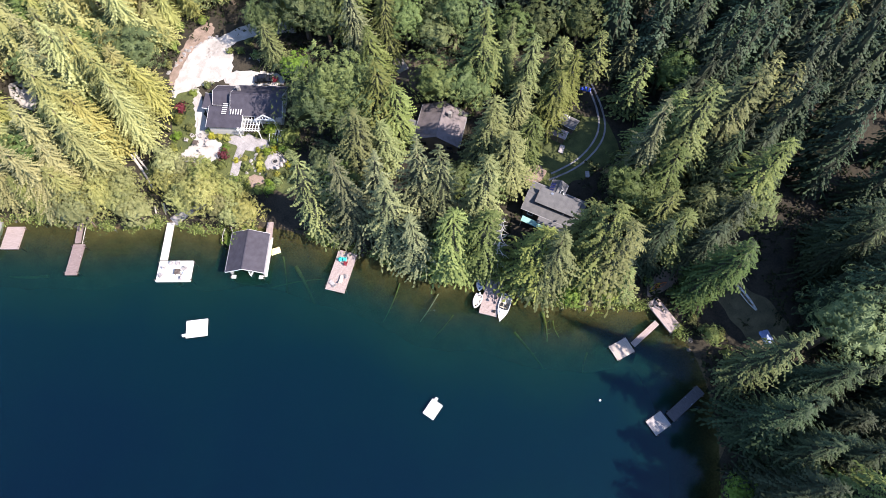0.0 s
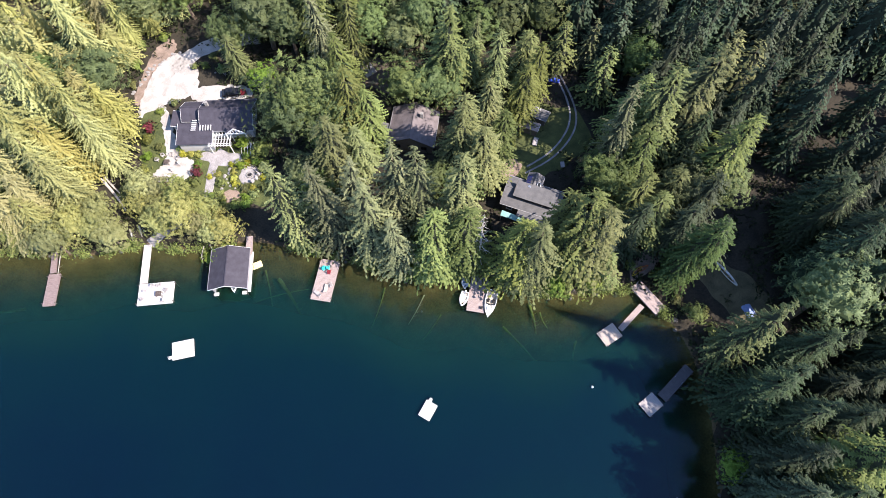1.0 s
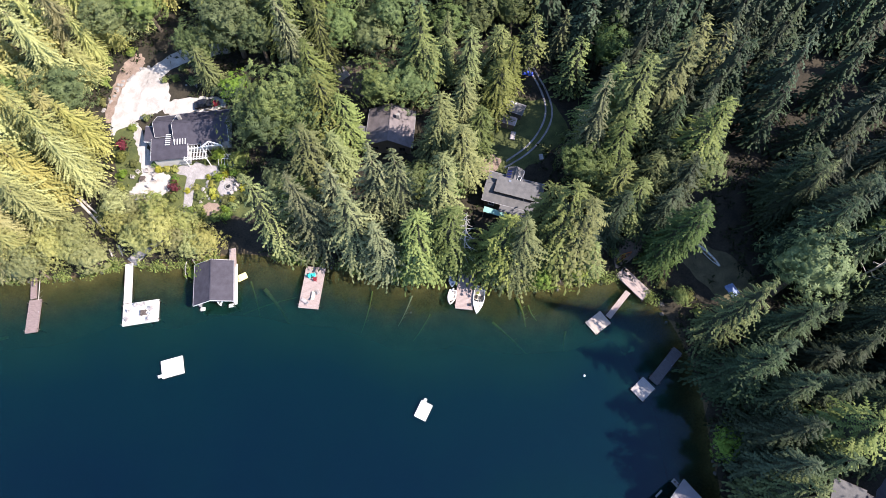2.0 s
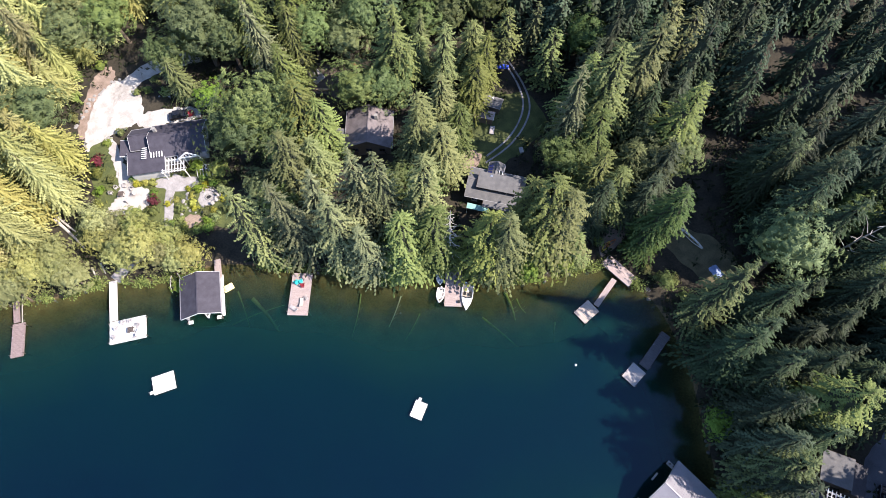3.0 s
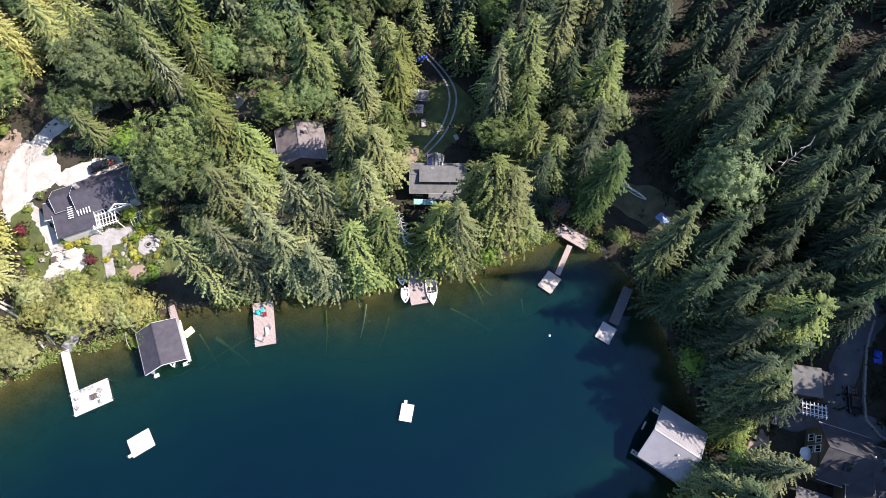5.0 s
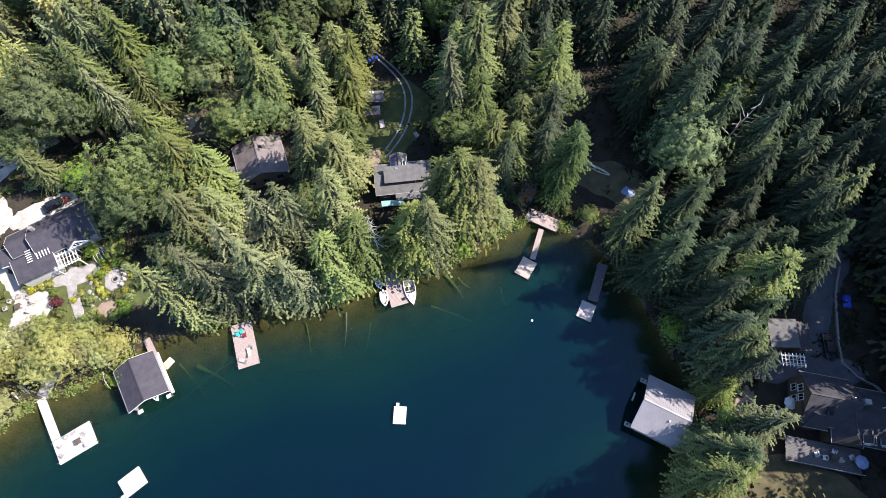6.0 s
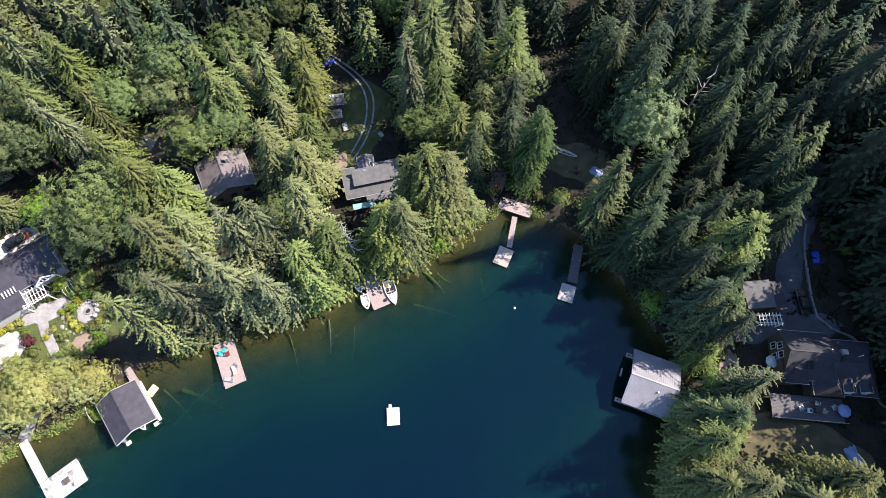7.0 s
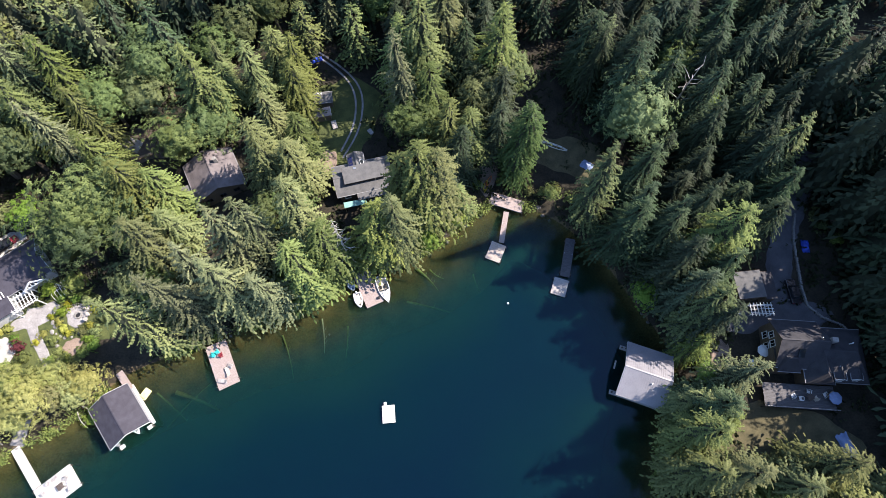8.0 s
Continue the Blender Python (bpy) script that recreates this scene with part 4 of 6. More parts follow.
for k in range(6):
    part("roof_bar", boxed((1.0, 0.16, 0.1), (-5.2, -1.2 - k * .5, 3.3), bevel=0.01), WHITE, h, "white slatted roof bars")
gx = 3.8
part("porch_roof", slab(bmesh.new(), [(gx - 2.2, -4.6, 3.1), (gx + 2.2, -4.6, 3.1), (gx + 2.2, -3.2, 3.2), (gx - 2.2, -3.2, 3.2)], 0.1), SHINGLE, h)
for s in (-1, 1):
    part("gable_truss", boxed((2.6, 0.2, 0.24), (gx + s * 1.05, -4.9, 3.95), 0, 0.02, (0, s * 38)), WHITE, h, "white timber gable frame")
    part("porch_post", boxed((0.2, 0.2, 4.0), (gx + s * 2.0, -4.9, 1.1), bevel=0.02), WHITE, h)
part("tie_beam", boxed((4.2, 0.16, 0.2), (gx, -4.9, 3.25), bevel=0.02), WHITE, h)
for k in range(4):
    part("king_strut", boxed((0.12, 0.12, 0.9), (gx - .9 + k * .6, -4.9, 3.6), bevel=0.01), WHITE, h)
for k in range(3):
    window(h, (-3.2 + k * 3.4, -3.25, 1.5), (1.5, 1.3), 0)
    window(h, (-1.8 + k * 3.4, 4.05, 1.6), (1.3, 1.2), 180)
part("chimney", boxed((0.6, 0.6, 1.4), (-2.6, 1.9, 4.7), bevel=0.02), ROCK, h)
m1 = pose(HX, HY, 0, 0, 0, HR)


def near(x, y, m=None):
    v = (m or m1) @ Vector((x, y, 0))
    return v.x, v.y


px, py = near(0.3, -5.6)
pergola(px, py, ground_at(px, py), HR, 4.6, 3.0, 2.6, 8, WHITE, "white slatted timber pergola in front of the house")
px, py = near(5.9, -6.6)
ar = thing("arched_trellis", pose(px, py, ground_at(px, py), 0, 0, HR), "curved white ribbed garden trellis", "trellis")
for k in range(6):
    part("rib", bent([(-1.6 + k * .6 + .5 * math.sin(a), -1.2 * math.cos(a), 2.4 * math.sin(a) ** .7 + .02) for a in np.linspace(0.02, math.pi - .02, 11)], [.05] * 11, 6), WHITE, ar)
for s in (-.5, .5):
    part("rail", bent([(-1.6 + .5, s, 2.25), (0, s, 2.3), (1.6 + .4, s, 2.25)], [.04] * 3, 6), WHITE, ar)

# the cabin with a brown roof
CX, CY, CR = -36.4, 63.6, 19
h = house_anchor("cabin", CX, CY, CR, "cabin with a weathered brown shingle roof among tall trees")
gable(h, (0, 0, 0), 90, 8.4, 9.0, 3.0, 2.2, 0.5, BROWN_SHINGLE, SIDING, DARK_WOOD)
lean_to(h, (-6.0, -1.8, 0), 90, 4.0, 2.2, 2.2, 2.7, 0.3, GREY_SHINGLE, SIDING, trim=DARK_WOOD)
for k in range(3):
    window(h, (-2.8 + k * 2.8, -4.28, 1.5), (1.3, 1.2), 0, DARK_WOOD)
part("chimney", boxed((0.7, 0.7, 1.6), (1.6, 1.5, 5.0), bevel=0.02), ROCK, h)

# the grey cottage with the solar panels
QX, QY, QR = -7.2, 59.8, 6
h = house_anchor("cottage", QX, QY, QR, "grey-shingled cottage with a raised roof strip and solar panels")
gable(h, (0, 0, 0), 0, 10.6, 6.0, 2.9, 1.35, 0.5, GREY_SHINGLE, SIDING, GREY_SIDING)
lean_to(h, (0.5, -0.2, 3.4), 0, 8.0, 2.9, 1.05, 1.75, 0.25, GREY_SHINGLE, DARK_WOOD, 0.0, DARK_WOOD)
lean_to(h, (1.6, -3.9, 0), 0, 6.4, 1.5, 2.4, 2.75, 0.25, GREY_SHINGLE, SIDING, trim=DARK_WOOD)
gable(h, (-0.6, 2.8, 0.1), 90, 4.2, 2.6, 3.3, 0.7, 0.35, GREY_SHINGLE, SIDING, GREY_SIDING)
for k in range(4):
    part("solar_panel", boxed((0.95, 0.62, 0.05), (-1.75, 1.6 + k * .75, 3.98), 0, 0.006, (0, -26)), PANEL, h, "dark blue solar panel with a pale frame")
sk = part("skylight", boxed((0.8, 1.1, 0.16), (0.45, 2.6, 3.95), 0, 0.02, (0, 26)), WHITE, h)
part("pane", boxed((0.62, 0.92, 0.03), (0.46, 2.6, 4.05), 0, 0, (0, 26)), GLASS, sk)
for x, y, z in ((-3.6, 1.4, 3.9), (3.6, 1.0, 4.0), (4.4, 1.8, 3.6), (2.4, -1.8, 3.7)):
    part("vent_pipe", rod(bmesh.new(), (x, y, z - .5), (x, y, z + .45), .09), STEEL, h)
part("chimney", boxed((0.5, 0.5, 1.0), (-1.2, 0.9, 4.6), bevel=0.02), STEEL, h)
for k in range(4):
    window(h, (-3.8 + k * 2.2, -3.02 if k < 1 else -4.68, 1.3), (1.2, 1.1), 0)
part("awning", slab(bmesh.new(), [(-4.9, -5.6, 1.75), (-0.4, -5.7, 1.75), (-0.4, -4.75, 2.15), (-4.9, -4.55, 2.15)], 0.06), TEAL, h, "mint-coloured porch awning")
for x in (-4.7, -0.3):
    part("awning_post", boxed((0.09, 0.09, 2.8), (x - .1, -5.5, 0.34), bevel=0.01), WHITE, h)

# sheds behind the cottage
h = house_anchor("shed", -13.6, 79.0, 0, "small shed with a weathered grey roof", "shed")
gable(h, (0, 0, 0), 0, 3.3, 2.2, 2.3, 0.7, 0.25, GREY_SHINGLE, SIDING, GREY_SIDING)
for x in (-.9, -.3):
    part("roof_vent", rod(bmesh.new(), (x, .5, 2.5), (x, .5, 2.95), .18), WHITE, h, "white round roof vent")
h = house_anchor("woodshed", -14.8, 75.5, 4, "open woodshed with a pale board roof", "shed")
lean_to(h, (0, 0, 0), 0, 4.4, 1.5, 2.0, 2.4, 0.2, PINK_DECK, SIDING)

# the large house
LX, LY, LR = 67.5, 12.6, -12
h = house_anchor("large_house", LX, LY, LR, "large brown house with dark slate hipped roofs and dormers")
gable(h, (-2.2, 1.4, 0), 0, 7.4, 7.6, 4.4, 3.0, 0.5, DARK_SHINGLE, SIDING, DARK_WOOD)
gable(h, (4.2, 0.0, 0.02), 0, 10.0, 8.6, 4.0, 2.8, 0.5, DARK_SHINGLE, SIDING, DARK_WOOD, hip=3.2)
gable(h, (1.2, -1.6, 0.04), 90, 6.6, 4.2, 4.1, 2.2, 0.4, DARK_SHINGLE, SIDING, DARK_WOOD, hip=1.5)
gable(h, (-4.0, -1.5, 0), 0, 3.4, 3.4, 4.2, 1.6, 0.35, DARK_SHINGLE, SIDING, DARK_WOOD, hip=1.2)
for x, y in ((4.2, -3.4), (7.0, -3.2)):
    gable(h, (x, y, 4.0), 90, 1.8, 1.6, 0.9, 0.6, 0.2, DARK_SHINGLE, SIDING, WHITE, floor=-.6)
    window(h, (x, y - 1.12, 4.35), (1.0, 0.8), 0)
for y, z in ((3.4, 1.5), (1.4, 1.5), (3.0, 3.6), (1.4, 3.6)):
    window(h, (-5.98, y, z), (1.2, 1.5), -90)
part("skylight", boxed((1.1, 1.6, 0.14), (-2.6, -.6, 6.05), 0, 0.02, (38, 0)), GLASS, h, "pale-framed dark skylight")
for x, y in ((1.0, 2.2), (6.0, 1.6)):
    part("vent_pipe", rod(bmesh.new(), (x, y, 5.5), (x, y, 6.9), .1), WHITE, h)
part("stone_chimney", boxed((1.0, 0.8, 2.4), (2.6, 1.8, 6.4), bevel=0.04), ROCK, h)
m2 = pose(LX, LY, 0, 0, 0, LR)
dk = house_anchor("sun_deck", *near(-1.2, -7.2, m2), LR, "wide grey wooden deck set with garden furniture", "deck")
tagged(part("decking", planked(12.5, 4.2), SHADED_DECK, dk), kind="stuff").location = (0, 0, 1.2)
for k in range(6):
    for s in (-1, 1):
        part("post", boxed((0.14, 0.14, 2.6), (-6 + k * 2.4, s * 1.95, 0.0), bevel=0.01), DARK_WOOD, dk)
part("hand_rail", boxed((12.5, 0.1, 0.08), (0, -2.05, 2.15), bevel=0.01), GREY_DECK, dk)
for k in range(26):
    part("baluster", boxed((0.05, 0.05, 0.9), (-6.2 + k * .496, -2.05, 1.68)), GREY_DECK, dk)
dz = ground_at(*near(-1.2, -7.2, m2)) + 1.23
for x, y, a in ((-2.5, -7.2, 10), (-1.2, -7.6, 80), (0.4, -6.4, 150), (1.6, -7.4, -60), (3.2, -6.6, 20)):
    adirondack(*near(x, y, m2), dz, a, random.choice((WHITE, CUSHION)), "pale garden chair on the shaded deck", "chairs on the deck")
cafe_table(*near(0.3, -7.3, m2), dz, 20, "dark table on the shaded deck")
crate(*near(4.2, -6.6, m2), dz, 20, (1.1, 0.7, 0.55), TIMBER, "wooden chest on the shaded deck")


def parasol(x, y, z, label, material):
    u = thing("parasol", pose(x, y, z), label, "parasol")
    part("pole", rod(bmesh.new(), (0, 0, 0), (0, 0, 2.5), .03), STEEL, u)
    part("base", rod(bmesh.new(), (0, 0, 0), (0, 0, .1), .3, .28, 14), BLACK, u)
    bm = bmesh.new()
    bmesh.ops.create_cone(bm, cap_ends=False, segments=8, radius1=1.15, radius2=0.03, depth=.55, matrix=Matrix.Translation((0, 0, 2.3)))
    part("canopy", bm, material, u)


parasol(70.2, 4.6, ground_at(70.2, 4.6), "pale blue parasol beside the deck", PALE_BLUE)
parasol(61.2, 14.4, ground_at(61.2, 14.4), "small white parasol beside the large house", WHITE)

h = house_anchor("garage", 63.2, 26.4, -4, "garage with a low grey roof beside the drive", "garage")
lean_to(h, (-1.2, 0, 0), -90, 4.6, 4.2, 2.9, 3.5, 0.3, GREY_SHINGLE, SIDING, trim=DARK_WOOD)
lean_to(h, (2.4, -.4, 0), 90, 4.8, 2.2, 2.7, 3.45, 0.25, DARK_SHINGLE, SIDING, trim=DARK_WOOD)
pergola(62.8, 21.7, ground_at(62.8, 21.7), -6, 4.2, 2.0, 2.6, 7, WHITE, "white timber pergola beside the garage")
fence = thing("garden_rail", pose(59.0, 21.8, ground_at(59, 21.8), 0, 0, 3), "white garden rail beside the pergola", "fence")
for k in range(3):
    part("post", boxed((0.1, 0.1, 1.2), (-1.2 + k * 1.2, 0, .5), bevel=0.01), WHITE, fence)
for z in (.5, 1.0):
    part("rail", boxed((2.6, 0.06, 0.1), (0, .06, z), bevel=0.01), WHITE, fence)


# ---------------------------------------------------------------- vehicles
def car(x, y, turn, paint, label, long=4.7):
    c = thing("car", pose(x, y, ground_at(x, y) + .1, 0, 0, turn), label, "car")
    bm = boxed((1.85, long, 0.62), (0, 0, .66), bevel=0.16)
    part("body", bm, paint, c)
    cab = bmesh.new()
    geo = bmesh.ops.create_cube(cab, size=1)
    for v in geo["verts"]:
        top = v.co.z > 0
        v.co = Vector((v.co.x * (1.4 if top else 1.72), v.co.y * long * (.4 if top else .58) - .25, 1.52 if top else .95))
    bmesh.ops.bevel(cab, geom=cab.edges[:], offset=0.1, segments=2, affect="EDGES")
    roof = part("cabin", cab, GLASS, c)
    part("roof_panel", boxed((1.32, long * .38, 0.05), (0, -.25, 1.535), bevel=0.02), paint, roof)
    for sx in (-1, 1):
        part("mirror", boxed((0.2, 0.12, 0.14), (sx * 1.0, long * .16, 1.05), bevel=0.04), paint, c)
        for sy in (-1, 1):
            w = part("wheel", rod(bmesh.new(), (sx * .72, sy * long * .31, .33), (sx * .95, sy * long * .31, .33), .34, .34, 18), BLACK, c)
            part("rim", rod(bmesh.new(), (sx * .93, sy * long * .31, .33), (sx * .965, sy * long * .31, .33), .2, .19, 12), STEEL, w)
        part("headlight", boxed((0.4, 0.08, 0.14), (sx * .62, long / 2 - .03, .75), bevel=0.03), WHITE, c)
        part("tail_light", boxed((0.36, 0.08, 0.16), (sx * .65, -long / 2 + .03, .8), bevel=0.03), RED, c)
    return c


car(70.7, 24.4, -4, CAR_BLACK, "black car parked on the shaded drive")
car(-77.4, 54.5, -55, CAR_BLACK, "black car parked behind the house", 4.0)
crate(-75.5, 55.8, ground_at(-75.5, 55.8), -52, (1.0, 1.6, 0.8), RED, "small dark red garden tractor behind the house", "tractor")


# ---------------------------------------------------------------- loose things on the land
def tarp(name, x, y, turn, w, d, material, label, bulge=0.35, category="tarp"):
    """A sheet draped over a low heap, with folds."""
    n = 14
    verts, g = [], ground_at(x, y)
    for i in range(n + 1):
        for j in range(n + 1):
            u, v = i / n * 2 - 1, j / n * 2 - 1
            z = bulge * (1 - u ** 4) * (1 - v ** 4) * (1 + .25 * math.sin(5 * u + x) * math.cos(4 * v + y)) + .03
            verts.append((u * w / 2 * (1 + .05 * math.sin(9 * v)), v * d / 2 * (1 + .05 * math.sin(8 * u)), z))
    faces = [(i * (n + 1) + j, (i + 1) * (n + 1) + j, (i + 1) * (n + 1) + j + 1, i * (n + 1) + j + 1) for i in range(n) for j in range(n)]
    ob = part(name, (verts, faces), material)
    ob.matrix_world = pose(x, y, g + .05, 0, 0, turn)
    ob.data.polygons.foreach_set("use_smooth", np.ones(len(faces), bool))
    return tagged(ob, label, category)


tarp("tarpaulin", 39.3, 57.3, -42, 2.6, 2.0, PALE_BLUE, "faded blue tarpaulin spread on shaded grass", 0.3)
tarp("tarpaulin", 76.4, 32.8, -10, 1.5, 2.6, BLUE, "bright blue tarpaulin over a heap beside the drive", 0.6)
tarp("tarpaulin", -14.8, 89.8, 15, 3.0, 1.1, BLUE, "blue tarpaulin over a heap at the wood's edge", 0.5)
tarp("tarpaulin", 70.2, -3.4, 10, 2.2, 4.4, PALE_BLUE, "grey-blue sheet stretched over garden furniture", 0.5)
crate(-4.7, 71.0, ground_at(-4.7, 71.0), 30, (0.8, 1.3, 0.4), GREY_DECK, "small flat trailer on the grass", "trailer")
crate(-12.1, 73.6, ground_at(-12.1, 73.6), 10, (1.0, 2.0, 0.3), GREY_DECK, "stack of weathered boards on the grass", "board_stack")
crate(52.4, 4.6, ground_at(52.4, 4.6), 70, (1.6, 0.5, 0.45), PALE_BLUE, "pale blue garden bench near the shore trees", "bench")
crate(59.3, 12.6, ground_at(59.3, 12.6), -12, (0.8, 1.6, 0.4), WHITE, "white lounge bed beside the large house", "bench")
for x, y, a in ((-82.5, 33.6, -70), (-82.0, 35.0, -110), (-80.6, 35.9, -160), (-79.0, 35.8, 160), (-78.2, 34.8, 110), (-78.6, 33.2, 70)):
    adirondack(x, y, ground_at(x, y) + .1, a, GREY_DECK, "dark wooden chair in a ring on the pale terrace", "chairs on the terrace")
cafe_table(-80.3, 34.0, ground_at(-80.3, 34) + .1, 25, "dark low table on the pale terrace")
fire = thing("fire_ring", pose(-63.3, 39.6, ground_at(-63.3, 39.6) + .1), "round stone fire ring on a paved circle", "fire pit")
for k in range(10):
    a = k * math.tau / 10
    part("stone", boxed((0.34, 0.26, 0.3), (.6 * math.cos(a), .6 * math.sin(a), .15), math.degrees(a) + 90, 0.06), ROCK, fire)
part("ash_bed", rod(bmesh.new(), (0, 0, 0), (0, 0, .08), .5, .5, 14), BLACK, fire)
for k in range(7):
    a = -.6 + k * .52
    adirondack(-63.3 + 1.7 * math.cos(a), 39.6 + 1.7 * math.sin(a), ground_at(-63.3, 39.6) + .12, math.degrees(a) + 90, GREY_DECK, "grey wooden chair round the fire ring", "chairs round the fire ring")


def boulder(x, y, size, material=ROCK, label="pale boulder beside a garden path", group="garden stones", z=None):
    bm = bmesh.new()
    bmesh.ops.create_icosphere(bm, subdivisions=2, radius=1)
    for v in bm.verts:
        k = 1 + .35 * noise.noise(v.co * 1.3 + Vector((x, y, 0)))
        v.co = Vector((v.co.x * k * size, v.co.y * k * size * .8, v.co.z * k * size * .55))
    ob = part("boulder", bm, material)
    ob.matrix_world = pose(x, y, (ground_at(x, y) if z is None else z) + size * .1, 0, 0, x * 57 % 360)
    tagged(ob, label, "stone", group)


rng = random.Random(5)
for line in ([(-68.0, 39.0), (-66.5, 33.5), (-67.2, 29)], [(-62, 36), (-66.5, 35.8)], [(-97.2, 44), (-97.8, 52), (-94.5, 59)], [(-84, 57), (-77, 61)]):
    for (ax, ay), (bx, by) in zip(line, line[1:]):
        n = int(math.hypot(bx - ax, by - ay) / .8)
        for k in range(n):
            f = (k + .5) / n
            boulder(ax + (bx - ax) * f + rng.uniform(-.4, .4), ay + (by - ay) * f + rng.uniform(-.4, .4), rng.uniform(.25, .55))
for k in range(70):
    s = rng.uniform(0, 1)
    x = -100 + s * 146
    cand = EDGE[np.argmin(abs(EDGE[:, 0] - x) + 1e3 * (EDGE[:, 1] < -12))]
    boulder(cand[0] + rng.uniform(-1.2, 1.2), cand[1] + rng.uniform(-.9, .6), rng.uniform(.2, .6), WET_ROCK, "wet shore boulder at the water's edge", "shore stones")

# the dry-stone wall along the drive of the large house
wall = thing("stone_wall", pose(0, 0, 0), "low curved dry-stone wall along the drive", "wall", kind="structure")
stone_mesh = None
line = np.array([(76.6, 39.6), (75.3, 36.5), (74.4, 33.5), (73.6, 29.2), (72.8, 24.9), (72.6, 21.4), (74.4, 18.9), (77.3, 17.0), (78.7, 14.1)])
leg = np.r_[0, np.cumsum(np.hypot(*np.diff(line, axis=0).T))]
for k in range(int(leg[-1] / .42)):
    s = (k + .5) * .42
    x, y = np.interp(s, leg, line[:, 0]), np.interp(s, leg, line[:, 1])
    for c in range(2):
        if stone_mesh is None:
            ob = part("stone", boxed((0.4, 0.42, 0.3), bevel=0.07), ROCK, wall)
            stone_mesh = ob.data
        else:
            ob = new("stone", stone_mesh)
            ob.parent = wall
        ob.matrix_local = pose(x + rng.uniform(-.05, .05), y + rng.uniform(-.05, .05), ground_at(x, y) + .1 + c * .27, rng.uniform(-8, 8), rng.uniform(-8, 8), rng.uniform(0, 360))


def log(name, a, b, r, material, label, bend=0.0, z=None, category="log"):
    """A fallen trunk with stubs of limbs."""
    (ax, ay), (bx, by) = a, b
    n = 9
    pts, radii = [], []
    for k in range(n):
        f = k / (n - 1)
        x, y = ax + (bx - ax) * f - (by - ay) * bend * math.sin(f * math.pi), ay + (by - ay) * f + (bx - ax) * bend * math.sin(f * math.pi)
        zz = (ground_at(x, y) + r * .7) if z is None else z[0] + (z[1] - z[0]) * f
        pts.append((x, y, zz))
        radii.append(r * (1 - .6 * f) * (1 + .1 * math.sin(k * 2.3)))
    t = thing(name, pose(*pts[0]), label, category)
    o = Vector(pts[0])
    part("trunk", bent([Vector(p) - o for p in pts], radii, 9), material, t)
    for k in (3, 5, 6):
        p = Vector(pts[k]) - o
        part("limb_stub", bent([p, p + Vector((.35, .3, .25)), p + Vector((.6, .75, .35))], [r * .25, r * .18, r * .06], 6), material, t)
    return t


SUNK = "mossy sunken log lying in the shallows"
log("sunken_log", (-45.8, 23.0), (-36.8, 17.8), .42, SUNKEN, SUNK, .03, (-.62, -1.0))
log("sunken_log", (-62.5, 8.4), (-64.9, 2.0), .4, SUNKEN, SUNK, -.1, (-.6, -.85))
log("sunken_log", (-18.2, 33.0), (-18.3, 26.4), .13, DEADWOOD, "thin pale sunken branch in the shallows", .02, (-.3, -.9))
log("sunken_log", (-49.2, 23.4), (-42.3, 15.7), .16, SUNKEN, SUNK, .02, (-.5, -1.0))
log("sunken_log", (-63.2, 5.8), (-60.8, 2.2), .22, SUNKEN, SUNK, .02, (-.5, -.9))
log("sunken_log", (-47.4, 17.0), (-39.4, 24.0), .15, SUNKEN, SUNK, .03, (-1.2, -1.0))
log("sunken_log", (-1.7, 34.2), (11.2, 28.6), .24, SUNKEN, SUNK, .02, (-.9, -1.6))
log("sunken_log", (1.0, 40.6), (4.6, 35.8), .3, SUNKEN, SUNK, .04, (-.5, -1.0))
log("sunken_log", (3.6, 40.0), (6.2, 37.8), .16, SUNKEN, SUNK, -.08, (-.4, -.9))
log("sunken_log", (12.0, 37.8), (14.5, 31.8), .2, SUNKEN, SUNK, -.1, (-.5, -1.0))
log("sunken_log", (20.8, 33.5), (23.3, 34.8), .2, SUNKEN, SUNK, .03, (-.6, -.8))
log("sunken_log", (22.4, 29.8), (25.8, 31.3), .2, SUNKEN, SUNK, .03, (-.7, -.9))
log("sunken_log", (30.4, 14.0), (29.6, 8.0), .16, SUNKEN, SUNK, .02, (-1.0, -1.5))
log("sunken_log", (-86.6, -4.4), (-93.5, -8.5), .32, SUNKEN, SUNK, .03, (-.9, -1.5))
log("sunken_log", (-26.0, 31.0), (-24.5, 22.5), .14, SUNKEN, SUNK, .03, (-.8, -1.5))
log("sunken_log", (-13.5, 31.0), (-14.5, 25.0), .14, SUNKEN, SUNK, .02, (-.9, -1.5))
FALL = "bleached fallen trunk lying on the slope"
log("fallen_log", (-96.5, 24.2), (-91.5, 22.0), .38, DEADWOOD, FALL)
log("fallen_log", (-90.4, 24.6), (-81.6, 21.2), .36, DEADWOOD, FALL, .02)
log("fallen_log", (-94.2, 27.2), (-85.2, 23.8), .34, DEADWOOD, FALL, -.03)
log("fallen_log", (-78.4, 18.2), (-76.2, 16.4), .2, DEADWOOD, "short bleached log by the shore")
log("fallen_log", (-77.2, 19.6), (-75.2, 18.0), .22, DEADWOOD, "short bleached log by the shore")
log("fallen_log", (-88.5, 9.5), (-84.0, 2.5), .1, DEADWOOD, "thin pale pole reaching from the bank into the lake", 0, (.9, .3))
crate(-51.0, 71.0, ground_at(-51.0, 71.0), 15, (3.0, 0.5, 0.3), TIMBER, "stack of pale planks beside a dirt yard", "plank_stack")
